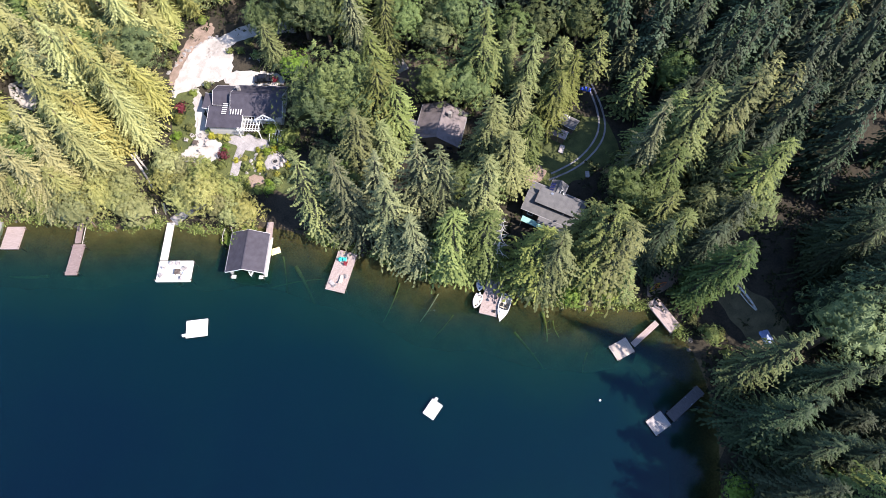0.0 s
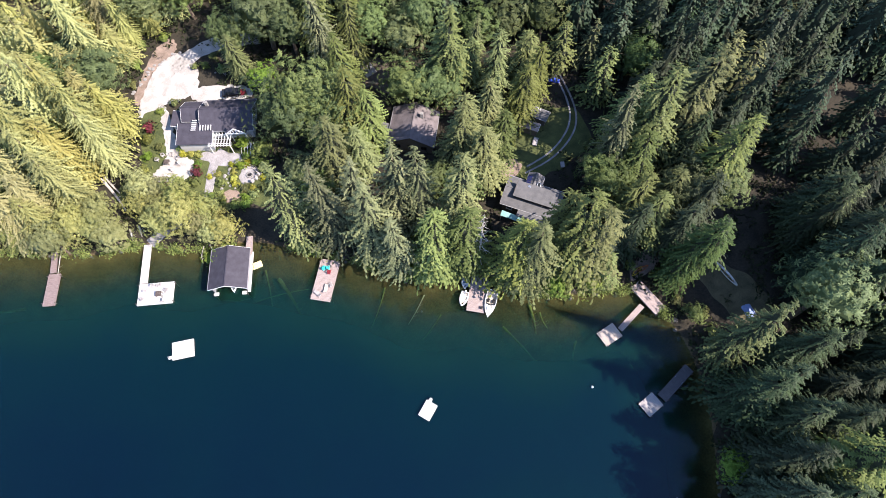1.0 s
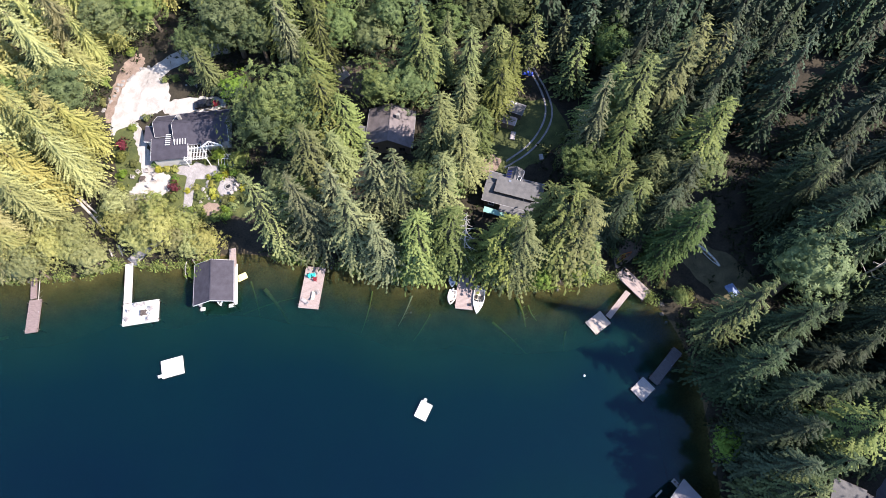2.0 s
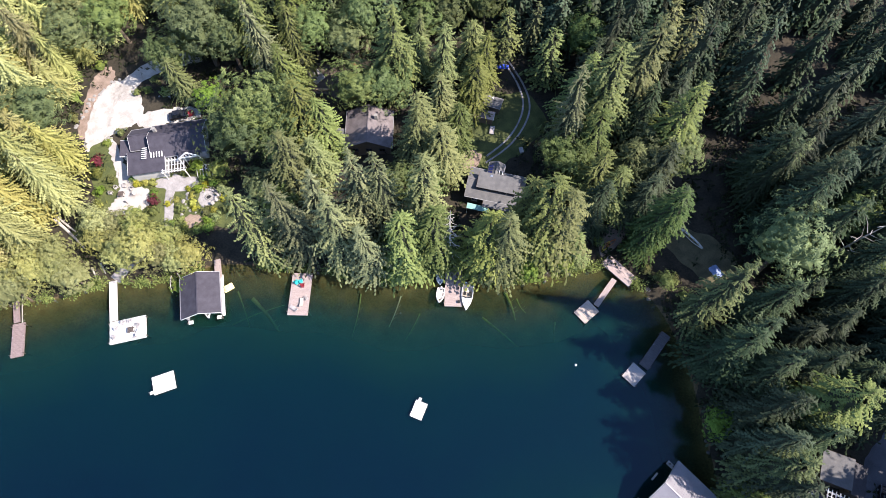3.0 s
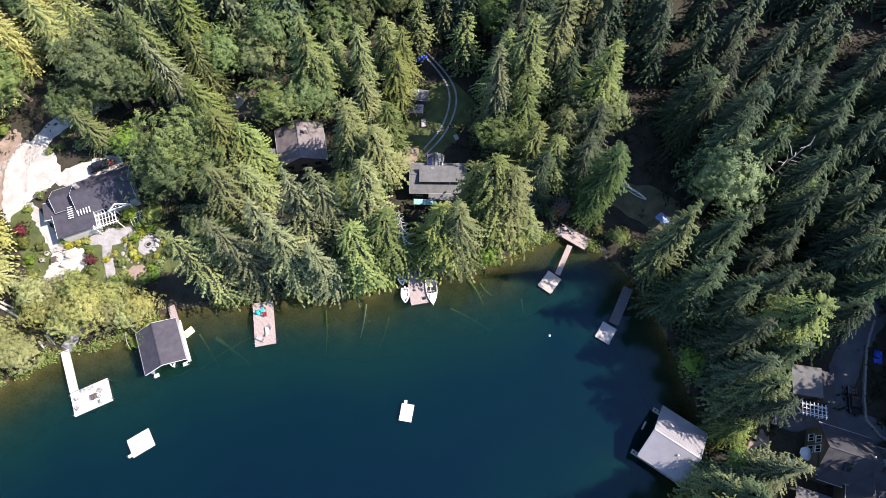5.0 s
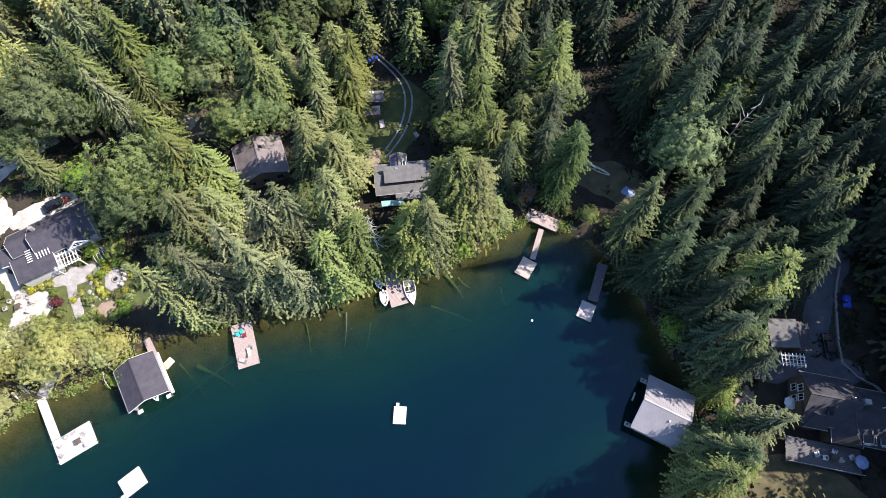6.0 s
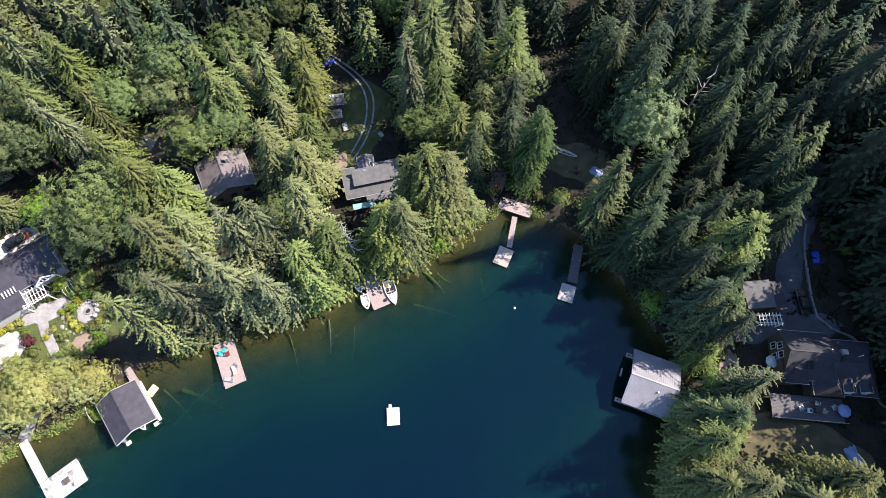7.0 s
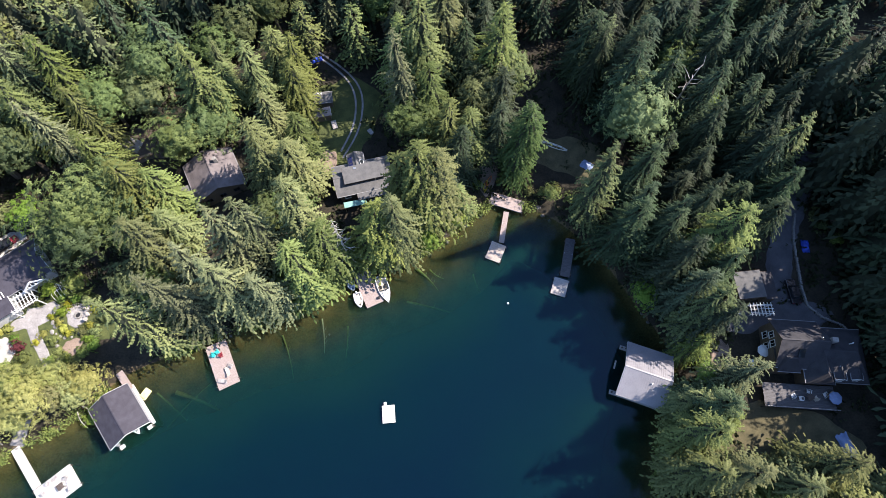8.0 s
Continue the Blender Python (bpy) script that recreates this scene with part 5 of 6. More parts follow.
crate(-46.6, 79.0, ground_at(-46.6, 79.0), 50, (0.8, 2.2, 0.8), RED, "small red machine at the yard's edge", "machine")


# ---------------------------------------------------------------- leaves, shrubs and trees
def kites(base, way, side, length, width, droop):
    """Leaf sprays: flat four-cornered blades from base along way. All arguments are arrays."""
    n = len(base)
    mid = base + way * (length * .45)[:, None]
    tip = base + way * length[:, None]
    tip[:, 2] -= droop * length
    off = side * (width * .5)[:, None]
    verts = np.stack([base, mid + off, tip, mid - off], 1).reshape(-1, 3)
    k = np.arange(n)[:, None] * 4
    return verts, k + np.arange(4)[None]


def unit(v):
    return v / np.maximum(np.linalg.norm(v, axis=1, keepdims=True), 1e-9)


def conifer_crown(seed, levels, around, reach, taper, droop, fan, bare=0.08, ribs=5, ragged=0.3):
    """The crown of a conifer 24 m tall: drooping boughs, each one serrated frond with sides that hang from its rib,
    round an opaque core
    added to block the sun. reach: radius at the base, metres; fan: half the width of a bough. Vertices, faces and each
    face's material."""
    g = np.random.default_rng(seed)
    H = 24.0
    verts, faces = [], []

    def radius(f):
        return reach * (1 - f) ** taper * (.55 + .45 * min(1, f / .12)) + .24

    bulge = [g.uniform(0, math.tau) for _ in range(3)]
    for lv in range(levels):
        f0 = lv / levels
        n = max(4, int(around * (.4 + .6 * (1 - f0))))
        az0 = g.uniform(0, math.tau)
        for b in range(n):
            f = min(max(f0 + g.uniform(-.6, .6) / levels, 0), .985)
            a = az0 + (b + g.uniform(-.35, .35)) * math.tau / n
            L = radius(f) * g.uniform(1 - ragged, 1 + ragged * .5) * (1 + .2 * math.sin(2 * a + 7 * f + bulge[0]) + .13 * math.sin(3 * a - 16 * f + bulge[1]))
            z = H * (bare + (1 - bare) * f)
            out, across, up = np.array([math.cos(a), math.sin(a), 0]), np.array([-math.sin(a), math.cos(a), 0]), np.array([0, 0, 1.0])
            bend, lift, roll, sag = g.uniform(-1, 1), .3 * f + g.uniform(-.22, .22), g.uniform(-.5, .5), droop * g.uniform(.45, 1.3)
            start = .42 if L > 1.2 else .05
            rib = []
            for s in np.linspace(start, 1, ribs + 1):
                rib.append(out * (L * s) + across * (bend * L * (s - start) ** 2) + up * (z + lift * L * s - sag * L * s * s))
            o = len(verts)
            verts += rib
            for k in range(ribs):
                s = k / (ribs - 1)
                w = fan * (.55 + .45 * min(1, L / 2.5)) * (.62 + .75 * s - .72 * s * s)
                mid, way = (rib[k] + rib[k + 1]) / 2, rib[k + 1] - rib[k]
                way = way / max(np.linalg.norm(way), 1e-6)
                for sg in (-1, 1):
                    wide = w * g.uniform(.65, 1.3)
                    verts.append(mid + across * (sg * wide) + way * (wide * g.uniform(.35, .8)) - up * (wide * (g.uniform(.1, .5) + sg * roll)))
                    t = len(verts) - 1
                    faces.append((o + k, o + k + 1, t) if sg > 0 else (o + k + 1, o + k, t))
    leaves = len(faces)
    # Opaque hull inside the boughs, added so the far side falls dark.
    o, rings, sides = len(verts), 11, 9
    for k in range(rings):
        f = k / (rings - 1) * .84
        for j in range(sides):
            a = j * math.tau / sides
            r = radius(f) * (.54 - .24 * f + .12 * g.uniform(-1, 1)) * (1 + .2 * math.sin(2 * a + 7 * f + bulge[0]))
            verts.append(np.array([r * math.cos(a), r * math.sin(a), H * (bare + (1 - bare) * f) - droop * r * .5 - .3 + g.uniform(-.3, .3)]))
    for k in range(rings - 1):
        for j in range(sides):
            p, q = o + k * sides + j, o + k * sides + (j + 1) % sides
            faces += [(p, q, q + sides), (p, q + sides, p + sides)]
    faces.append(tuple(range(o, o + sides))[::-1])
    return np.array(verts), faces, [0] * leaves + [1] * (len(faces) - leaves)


def leafy_crown(seed, clumps, rx, rz, centre, clump=0.8, spikes=7, hollow=0.62):
    """A broadleaf crown: uneven star-shaped clumps of leaves over a lumpy outline, with gaps, round an added opaque
    core that blocks the sun.
    """
    g = np.random.default_rng(seed)
    verts, faces = [], []
    ph = g.uniform(0, math.tau, 4)

    def lump(v):
        a = math.atan2(v[1], v[0])
        return 1 + .2 * math.sin(2 * a + 2 * v[2] + ph[0]) + .14 * math.sin(3 * a - 4 * v[2] + ph[1]) + .1 * math.sin(5 * a + 5 * v[2] + ph[2])

    dirs = unit(g.normal(size=(clumps, 3)))
    dirs[:, 2] = np.where(dirs[:, 2] < -.5, -dirs[:, 2], dirs[:, 2])
    for d in dirs:
        r = (hollow + (1 - hollow) * g.random() ** .5) * lump(d)
        c = d * [rx, rx, rz] * r + [0, 0, centre]
        n = d / [rx, rx, rz]
        n = n / np.linalg.norm(n) + [0, 0, .25] + g.normal(size=3) * .3
        n = n / np.linalg.norm(n)
        u = np.cross(n, g.normal(size=3))
        u = u / np.linalg.norm(u)
        v = np.cross(n, u)
        size = clump * g.uniform(.6, 1.3)
        o = len(verts)
        verts.append(c + n * size * .3)
        for k in range(spikes):
            a = (k + g.uniform(-.25, .25)) * math.tau / spikes
            far, h = size * g.uniform(.75, 1.25), g.uniform(-.3, .12)
            for da, rr, hh in ((-.33, .55, .12), (.33, .55, .12), (0, 1.0, h)):
                verts.append(c + (u * math.cos(a + da) + v * math.sin(a + da)) * (far * rr) + n * (size * hh))
            q = len(verts) - 3
            faces += [(o, q, q + 1), (q, q + 2, q + 1)]
    leaves = len(faces)
    bm = bmesh.new()
    bmesh.ops.create_icosphere(bm, subdivisions=2, radius=1)
    o = len(verts)
    bm.verts.ensure_lookup_table()
    for v in bm.verts:
        d = np.array(v.co)
        verts.append(d * [rx, rx, rz] * (.56 * lump(d) * g.uniform(.9, 1.08)) + [0, 0, centre])
    faces += [tuple(o + v.index for v in f.verts) for f in bm.faces]
    bm.free()
    return np.array(verts), faces, [0] * leaves + [1] * (len(faces) - leaves)


def trunk_mesh(tall, r, lean=0.0, limbs=0, seed=0, fork=0.45):
    """A tapered trunk, with limbs that reach into the crown."""
    g = random.Random(seed)
    bm = bent([(lean * tall * .3 * f * f, 0, -.8 + (tall + .8) * f) for f in (0, .04, .25, .5, .75, 1)], [r * 1.6, r * 1.1, r * .85, r * .6, r * .35, r * .06], 7)
    parts = [bm]
    for k in range(limbs):
        a, z = k * 2.4 + g.uniform(-.4, .4), tall * (fork + .4 * k / max(1, limbs))
        out = tall * g.uniform(.16, .28)
        parts.append(bent([(0, 0, z), (math.cos(a) * out * .5, math.sin(a) * out * .5, z + out * .45), (math.cos(a) * out, math.sin(a) * out, z + out * .7)], [r * .35, r * .22, r * .06], 5))
    base = parts[0]
    for q in parts[1:]:
        mesh = bpy.data.meshes.new("limb")
        q.to_mesh(mesh)
        q.free()
        base.from_mesh(mesh)
        bpy.data.meshes.remove(mesh)
    return base


def leaf_mesh(name, crown, material, inner):
    verts, faces, slots = crown
    mesh = bpy.data.meshes.new(name)
    mesh.from_pydata(verts.tolist(), [], faces)
    mesh.materials.append(material)
    mesh.materials.append(inner)
    mesh.polygons.foreach_set("material_index", slots)
    return mesh


MODELS = {}


def tree_model(kind, variant, plain=False):
    """The meshes of one tree: (crown, trunk, their own height). plain: fewer, larger sprays, for the woods at the back."""
    key = kind, variant, plain
    if key in MODELS:
        return MODELS[key]
    s = 11 * variant + {"fir": 1, "cedar": 2, "broad": 3, "alder": 4, "young": 5, "spire": 6, "hemlock": 7, "sunlit_gold": 8, "column": 9}[kind]
    lv, rb = (30, 3) if plain else (50, 5)
    ar, fan = (0, .42) if plain else (4, .31)
    # levels, boughs in a level, reach, taper, droop, half-width of a bough, bare foot, ribs, raggedness
    conifers = {"fir": (lv - 8, 11 + ar, 4.0, .74, .55, fan, .1, rb, .48, FIR), "cedar": (lv, 12 + ar, 4.0, .56, .68, fan, .1, rb, .38, CEDAR),
                "sunlit_gold": (lv, 12 + ar, 4.2, .6, .55, fan, .08, rb, .4, SUNLIT_GOLD_CEDAR), "column": (lv + 3, 13 + ar, 3.6, .38, .75, fan, .1, rb, .34, LEAF),
                "hemlock": (lv, 11 + ar, 4.0, .62, .75, fan, .11, rb, .44, SHADE_CONIFER), "spire": (lv + 1, 10 + ar, 3.3, .55, .75, fan, .11, rb, .36, SHADE_CONIFER)}
    if kind in conifers:
        *shape, mat = conifers[kind]
        crown, tall = conifer_crown(s, *shape), 24
        trunk = trunk_mesh(23.4, .36)
    elif kind == "broad":
        crown, tall, mat = leafy_crown(s, 320 if plain else 720, 4.3, 6.2, 9.6, .62 if plain else .4, 6), 16, LEAF
        trunk = trunk_mesh(12.5, .34, 0, 7, s)
    elif kind == "alder":
        crown, tall, mat = leafy_crown(s, 620, 3.4, 3.9, 6.0, .33, 6), 10, ALDER
        trunk = trunk_mesh(8.4, .2, .1, 7, s, .35)
    else:
        crown, tall, mat = leafy_crown(s, 260, 2.5, 2.9, 4.2, .3, 6), 7, YOUNG
        trunk = trunk_mesh(5.6, .12, 0, 5, s, .35)
    mesh = leaf_mesh("crown", crown, mat, mat if kind in ("alder", "young", "sunlit_gold", "broad") else SHADE_CORE)
    stem = bpy.data.meshes.new("trunk")
    bmesh.ops.recalc_face_normals(trunk, faces=trunk.faces)
    trunk.to_mesh(stem)
    trunk.free()
    stem.materials.append(BARK)
    MODELS[key] = mesh, stem, tall
    return MODELS[key]


NAMES = {"fir": ("fir_tree", "tall grey-green feathery fir"), "cedar": ("cedar_tree", "tall yellow-green drooping cedar"),
         "spire": ("cedar_tree", "slender pointed cedar with shade-darkened green"), "column": ("cedar_tree", "tall rounded green cedar"), "sunlit_gold": ("cedar_tree", "tall cedar in sun-brightened yellow-green"), "hemlock": ("conifer_tree", "tall conifer with shade-darkened green"), "broad": ("maple_tree", "broad leafy green maple"),
         "alder": ("alder_tree", "pale olive leafy alder"), "young": ("young_tree", "young bright green tree")}
PLACED = []
tree_rng = random.Random(17)


def tree(kind, x, y, tall, where, wide=1.0):
    crown, stem, own = tree_model(kind, tree_rng.randrange(6), y > 88 or x > 80 or x < -112)
    name, label = NAMES[kind]
    k = tall / own
    w = k ** .6 * wide * tree_rng.uniform(.88, 1.18)
    t = new(name)
    t.matrix_world = pose(x, y, ground_at(x, y), tree_rng.uniform(-3.5, 3.5), tree_rng.uniform(-3.5, 3.5), tree_rng.uniform(0, 360)) @ Matrix.Diagonal((w, w, k, 1))
    tagged(t, label + " " + where, "tree", "trees " + where)
    for part_name, mesh in (("crown", crown), ("trunk", stem)):
        new(part_name, mesh).parent = t
    PLACED.append((x, y))


SHORE_FIRS = [(-44.6, 32.2, 29.2), (-37.8, 35.2, 30), (-30.6, 36.6, 29.5), (-24.7, 35.9, 23.2), (35.7, 45.4, 31), (-36.1, 39.1, 25.4), (71.4, 48.1, 22.6), (51.3, 10.1, 21.3), (-28.1, 42.3, 30), (-23.6, 44.3, 30)]
WOOD_FIRS = [(3.9, 71.3, 30), (42.9, 76, 20.5), (-10.7, 95.6, 15.1), (-60.3, 69.4, 24.2), (-32.6, 83, 16.9)]
SHORE_CEDARS = [(-17.6, 46, 30), (-18.4, 38, 24.8), (-14.5, 41.2, 25), (-6, 43, 25), (-0.8, 43.9, 28), (3.4, 48.4, 30), (6.7, 50.5, 28), (1.6, 52.4, 25.4), (11.2, 50.4, 13.5), (-45.2, 46.8, 23.1), (-42.1, 50.5, 16.7)]
SOUTH_CEDARS = [(53.8, 33.1, 27.8), (48.4, 20.9, 23.4), (47.9, 16.5, 13.2), (43.5, 7.5, 17.6), (41.6, 1.9, 26.4), (39.6, -2.8, 23.7), (44.6, -4, 25.4), (52.3, -6.2, 22.7), (57.5, -5.4, 22.9), (47.5, -9.5, 25), (54, -11.5, 23), (60, -10.5, 21), (43, -11, 25)]
MIDDLE_CEDARS = [(8.6, 79, 30), (12.7, 85.7, 29.2), (21.8, 76.5, 28.1), (20.6, 96.9, 22.1), (2.7, 80.2, 22.7), (-15.7, 91.4, 16.3), (-5.2, 88.1, 16.4), (-35.1, 75.4, 25.9), (-31.9, 81.4, 13.1), (-25.4, 79.6, 19.5), (-17.8, 76.8, 18.4), (-22.4, 71.3, 17), (-23, 62, 22.5), (-24.3, 58.8, 21.9), (-18.2, 59.4, 20.4), (-56.6, 74.5, 18.4), (-77.5, 59.7, 13.5), (-47.3, 57.7, 22.9), (-43.1, 58, 17.7), (-21.8, 86.3, 15.5), (8.7, 70.3, 22), (9.9, 63.3, 20.9)]
EAST_CEDARS = [(32.8, 93.9, 27.1), (67.2, 68.6, 22.2), (86.6, 61.1, 22), (63.1, 69.1, 22.2), (64.9, 45.8, 22.4)]
EAST_CONIFERS = [(39.9, 38.2, 24.4), (45.2, 48.6, 21.3), (46.5, 38.6, 20.8), (51.9, 38.7, 24.1), (34.8, 90.2, 20.1), (44.7, 103.9, 20.4), (51.9, 97.1, 21.5), (54.7, 87.3, 23), (40.9, 77.4, 22), (48.8, 73, 22.7), (56.1, 78.1, 22.2), (5.8, 92.4, 21.6), (40.9, 78.4, 20.6), (41.9, 73.7, 22.7), (48.1, 72.5, 22.8), (59.2, 55.3, 21.9), (65.9, 55.8, 20.2), (59.1, 61.7, 22.5), (73.4, 70, 22.7), (79.4, 69.1, 20.6), (84.1, 70.2, 22.2), (86, 66.3, 20.2), (73.3, 58.7, 20.8), (66.3, 50.5, 20.7), (67.2, 41.3, 20.3), (62.9, 35.7, 21.6), (51.9, 28, 22.7), (59.4, 74.2, 20.1), (59.3, 78, 20.1), (45.7, 79.5, 20.8)]
# Trees added to thicken the shadows on the water and the clearing.
SHADE_CASTERS = [(45.5, 30.5, 24), (47.2, 25.5, 23), (46.2, 35.6, 22), (48.8, 20.0, 22), (44.8, 65.0, 26), (46.0, 70.0, 26), (50.5, 63.0, 27), (45.6, 6.5, 22)]
COLUMNS = [(23.4, 57.4, 26.5)]
MAPLES = [(46.3, 59.2, 21.6), (19.6, 72.7, 16), (25.2, 75.9, 15.8), (59, 72.9, 13), (-44.7, 83.6, 15.9), (-47.1, 79.3, 13), (-54.6, 78.3, 14.4), (-75.9, 69.5, 20.8), (-70.4, 70.6, 15.9), (-55.1, 55, 22), (-59.3, 50.8, 16.9), (-51.5, 56.4, 17.6), (-35.1, 71.8, 13), (-41.1, 68.7, 13), (-29.6, 92.2, 13), (3.8, 68.6, 14.7), (-103, 62, 14), (-99, 40.5, 15), (-97, 68, 14)]
WEST_CEDARS = [(-103.5, 60.5, 13), (-104.8, 56.0, 14), (-105.5, 66, 16), (-106.5, 72, 17), (-103.0, 51.0, 12), (-101.5, 66.8, 12), (-108.5, 61.5, 18), (-109.5, 56.5, 18), (-103.5, 75.5, 16), (-100.3, 30.3, 28), (-96.9, 22.6, 27), (-95.1, 31.3, 27), (-87.4, 17.3, 22), (-92.7, 9.2, 22), (-92.3, 12.6, 18), (-89.2, 10.6, 16), (-88.5, 28.5, 20),
               (-98.1, 15.2, 22), (-104.2, 46.3, 26), (-90.9, 31.0, 26), (-94.6, 6.8, 14), (-90.5, 19.3, 24)]
ALDERS = [(-70.1, 27.4, 10), (-64.5, 27.2, 9), (-59.0, 26.2, 8), (-72.2, 23.4, 9), (-67.4, 24.2, 11.5), (-70.4, 21.6, 9), (-64.0, 23.4, 9), (-77.8, 14.6, 9), (-86.2, 8.6, 11), (-75.4, 27, 8), (-61.0, 24.4, 8), (-76.2, 22.6, 8), (-82.6, 17.6, 10), (-84.4, 14.0, 11), (-78.6, 26.2, 9), (-81.2, 14.6, 9)]
YOUNGS = [(-70.5, 58.5, 8), (65.5, 65.2, 7), (30.0, 51.8, 4), (42.6, 27.9, 7), (-23.0, 39.4, 8), (-58.2, 21.6, 4), (-62.6, 45.2, 5), (49.3, 12.0, 7), (-67.4, 44.4, 3.5), (-21.0, 36.2, 5), (4, 45, 8), (9, 48.6, 8)]
for kind, rows, where in (("fir", SHORE_FIRS, "along the lake shore"),
                          ("fir", WOOD_FIRS, "in the wood behind the houses"),
                          ("cedar", SHORE_CEDARS, "along the lake shore"),
                          ("cedar", SOUTH_CEDARS, "along the southern shore"),
                          ("cedar", MIDDLE_CEDARS, "in the wood between the houses"),
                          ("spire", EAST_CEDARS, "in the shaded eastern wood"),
                          ("hemlock", EAST_CONIFERS, "in the shaded eastern wood"),
                          ("hemlock", SHADE_CASTERS, "along the shaded eastern shore"),
                          ("column", COLUMNS, "along the lake shore"),
                          ("broad", MAPLES, "in the wood between the houses"),
                          ("sunlit_gold", WEST_CEDARS, "on the sunny west slope"),
                          ("alder", ALDERS, "beside the garden"),
                          ("young", YOUNGS, "at the edge of a clearing")):
    for x, y, tall in rows:
        tree(kind, x, y, tall, where, {"broad": 1.4, "column": 1.15, "fir": 1.06, "sunlit_gold": 1.1, "alder": 1.1}.get(kind, 1.22))

# open ground: (x, y, radius, metres by which it opens towards the lake)
OPEN_GARDENS = [(-84, 52.5, 6, 0), (-91, 44, 5, 0), (-94, 54, 5, 0), (-78, 31, 6, 0), (-75, 47, 10, 8), (-80, 38, 9, 14), (-92, 48, 8, 12), (-92, 58, 6, 8), (-91, 66, 5, 6), (-76, 57, 6, 4), (-80, 31, 8, 8), (-66, 38, 10, 12), (-63, 30, 7, 6), (-72, 24, 8, 4), (-78, 18, 4, 0), (-37, 64, 7, 8),
                (-41, 57, 5, 6), (-33, 57.5, 4, 4), (-51, 73.5, 6, 8), (-58, 76, 3.5, 4), (-86, 23, 5, 7), (-100, 54, 4, 4), (-118, 22, 4, 8), (-124, 24, 3, 6)]
OPEN_EAST = [(-8, 59, 8, 9), (-10, 70, 7, 0), (-7, 79, 7, 0), (-4, 85, 4, 4), (-12, 88, 4, 0), (19, 57.5, 3.5, 0), (34, 63, 6, 10), (39, 58, 5, 8), (29.5, 77.5, 3.5, 14), (33.5, 86.5, 3.5, 12), (5, 60.5, 3.5, 0), (38, 77, 4, 12), (67, 13, 11.5, 4), (63, 26, 7, 6),
             (71, 30, 5, 8), (76, 38, 5, 10), (61, 0, 10, 0), (71, -3, 6, 0), (51, 14, 5, 4), (54, 22, 4, 0), (60, 59, 3, 8), (83, 51, 4, 12), (57, 64.5, 3, 8), (65.5, 65, 2.5, 6), (33, 53, 6, 0), (40, 51.5, 3.5, 0)]
CLEAR = []
for cx, cy, r, reach in OPEN_GARDENS + OPEN_EAST:
    d = math.hypot(cx, cy)
    for k in range(int(reach / 4) + 1):
        CLEAR.append((cx * (1 - 4 * k / d), cy * (1 - 4 * k / d), r if k == 0 else r * .8))


def open_ground(x, y, tall):
    return any((x - a) ** 2 + (y - b) ** 2 < (r + 1.2) ** 2 for a, b, r in CLEAR)


def wood(count, x0, x1, y0, y1, kinds, low, high, gap, where, wide=1.2):
    """Scatters trees over a stand, keeping the open ground free."""
    g, made, tries = random.Random(int(x0 * 7 + y0)), 0, 0
    while made < count and tries < count * 30:
        tries += 1
        x, y = g.uniform(x0, x1), g.uniform(y0, y1)
        d = float(inland(np.array([x]), np.array([y]))[0])
        if d < 1.5 or open_ground(x, y, high) or any((x - a) ** 2 + (y - b) ** 2 < gap * gap for a, b in PLACED):
            continue
        kind = g.choice(kinds)
        tall = g.uniform(low, high) * (.62 if kind == "broad" else 1)
        tree(kind, x, y, tall, where, wide)
        made += 1


wood(100, -150, -84, 2, 45, ("sunlit_gold", "sunlit_gold", "broad", "sunlit_gold"), 15, 21, 4.0, "on the sunny west slope")
wood(100, -165, -78, 45, 125, ("sunlit_gold", "broad", "fir", "sunlit_gold", "sunlit_gold"), 16, 23, 5.0, "on the sunny west slope")
wood(30, -80, -60, 70, 125, ("broad", "fir", "cedar"), 18, 26, 5.2, "in the wood behind the houses")
wood(66, -62, 2, 88, 140, ("hemlock", "hemlock", "fir", "spire", "broad"), 18, 27, 5.2, "in the wood behind the houses")
wood(36, 2, 34, 86, 140, ("hemlock", "cedar", "spire"), 17, 27, 5.0, "in the wood behind the houses")
wood(9, -60, -14, 36, 90, ("broad", "cedar", "broad"), 14, 18, 5.0, "in the wood between the houses")
wood(11, -6, 28, 50, 92, ("hemlock", "cedar", "hemlock"), 14, 21, 4.6, "in the wood between the houses")
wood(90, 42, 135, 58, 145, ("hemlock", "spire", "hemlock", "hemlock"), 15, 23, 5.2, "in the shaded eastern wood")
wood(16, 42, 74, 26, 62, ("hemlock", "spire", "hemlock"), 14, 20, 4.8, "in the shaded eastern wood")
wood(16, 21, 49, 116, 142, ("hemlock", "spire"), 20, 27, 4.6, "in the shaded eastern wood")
# Made tall, wide and dense so that it shades the large house.
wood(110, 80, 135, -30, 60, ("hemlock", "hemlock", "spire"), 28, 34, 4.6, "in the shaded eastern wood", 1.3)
wood(24, 40, 70, -38, -4, ("cedar", "hemlock", "cedar"), 16, 24, 4.6, "along the southern shore")
wood(12, 45, 53, 4, 34, ("hemlock", "cedar"), 10, 15, 3.6, "along the shaded eastern shore")


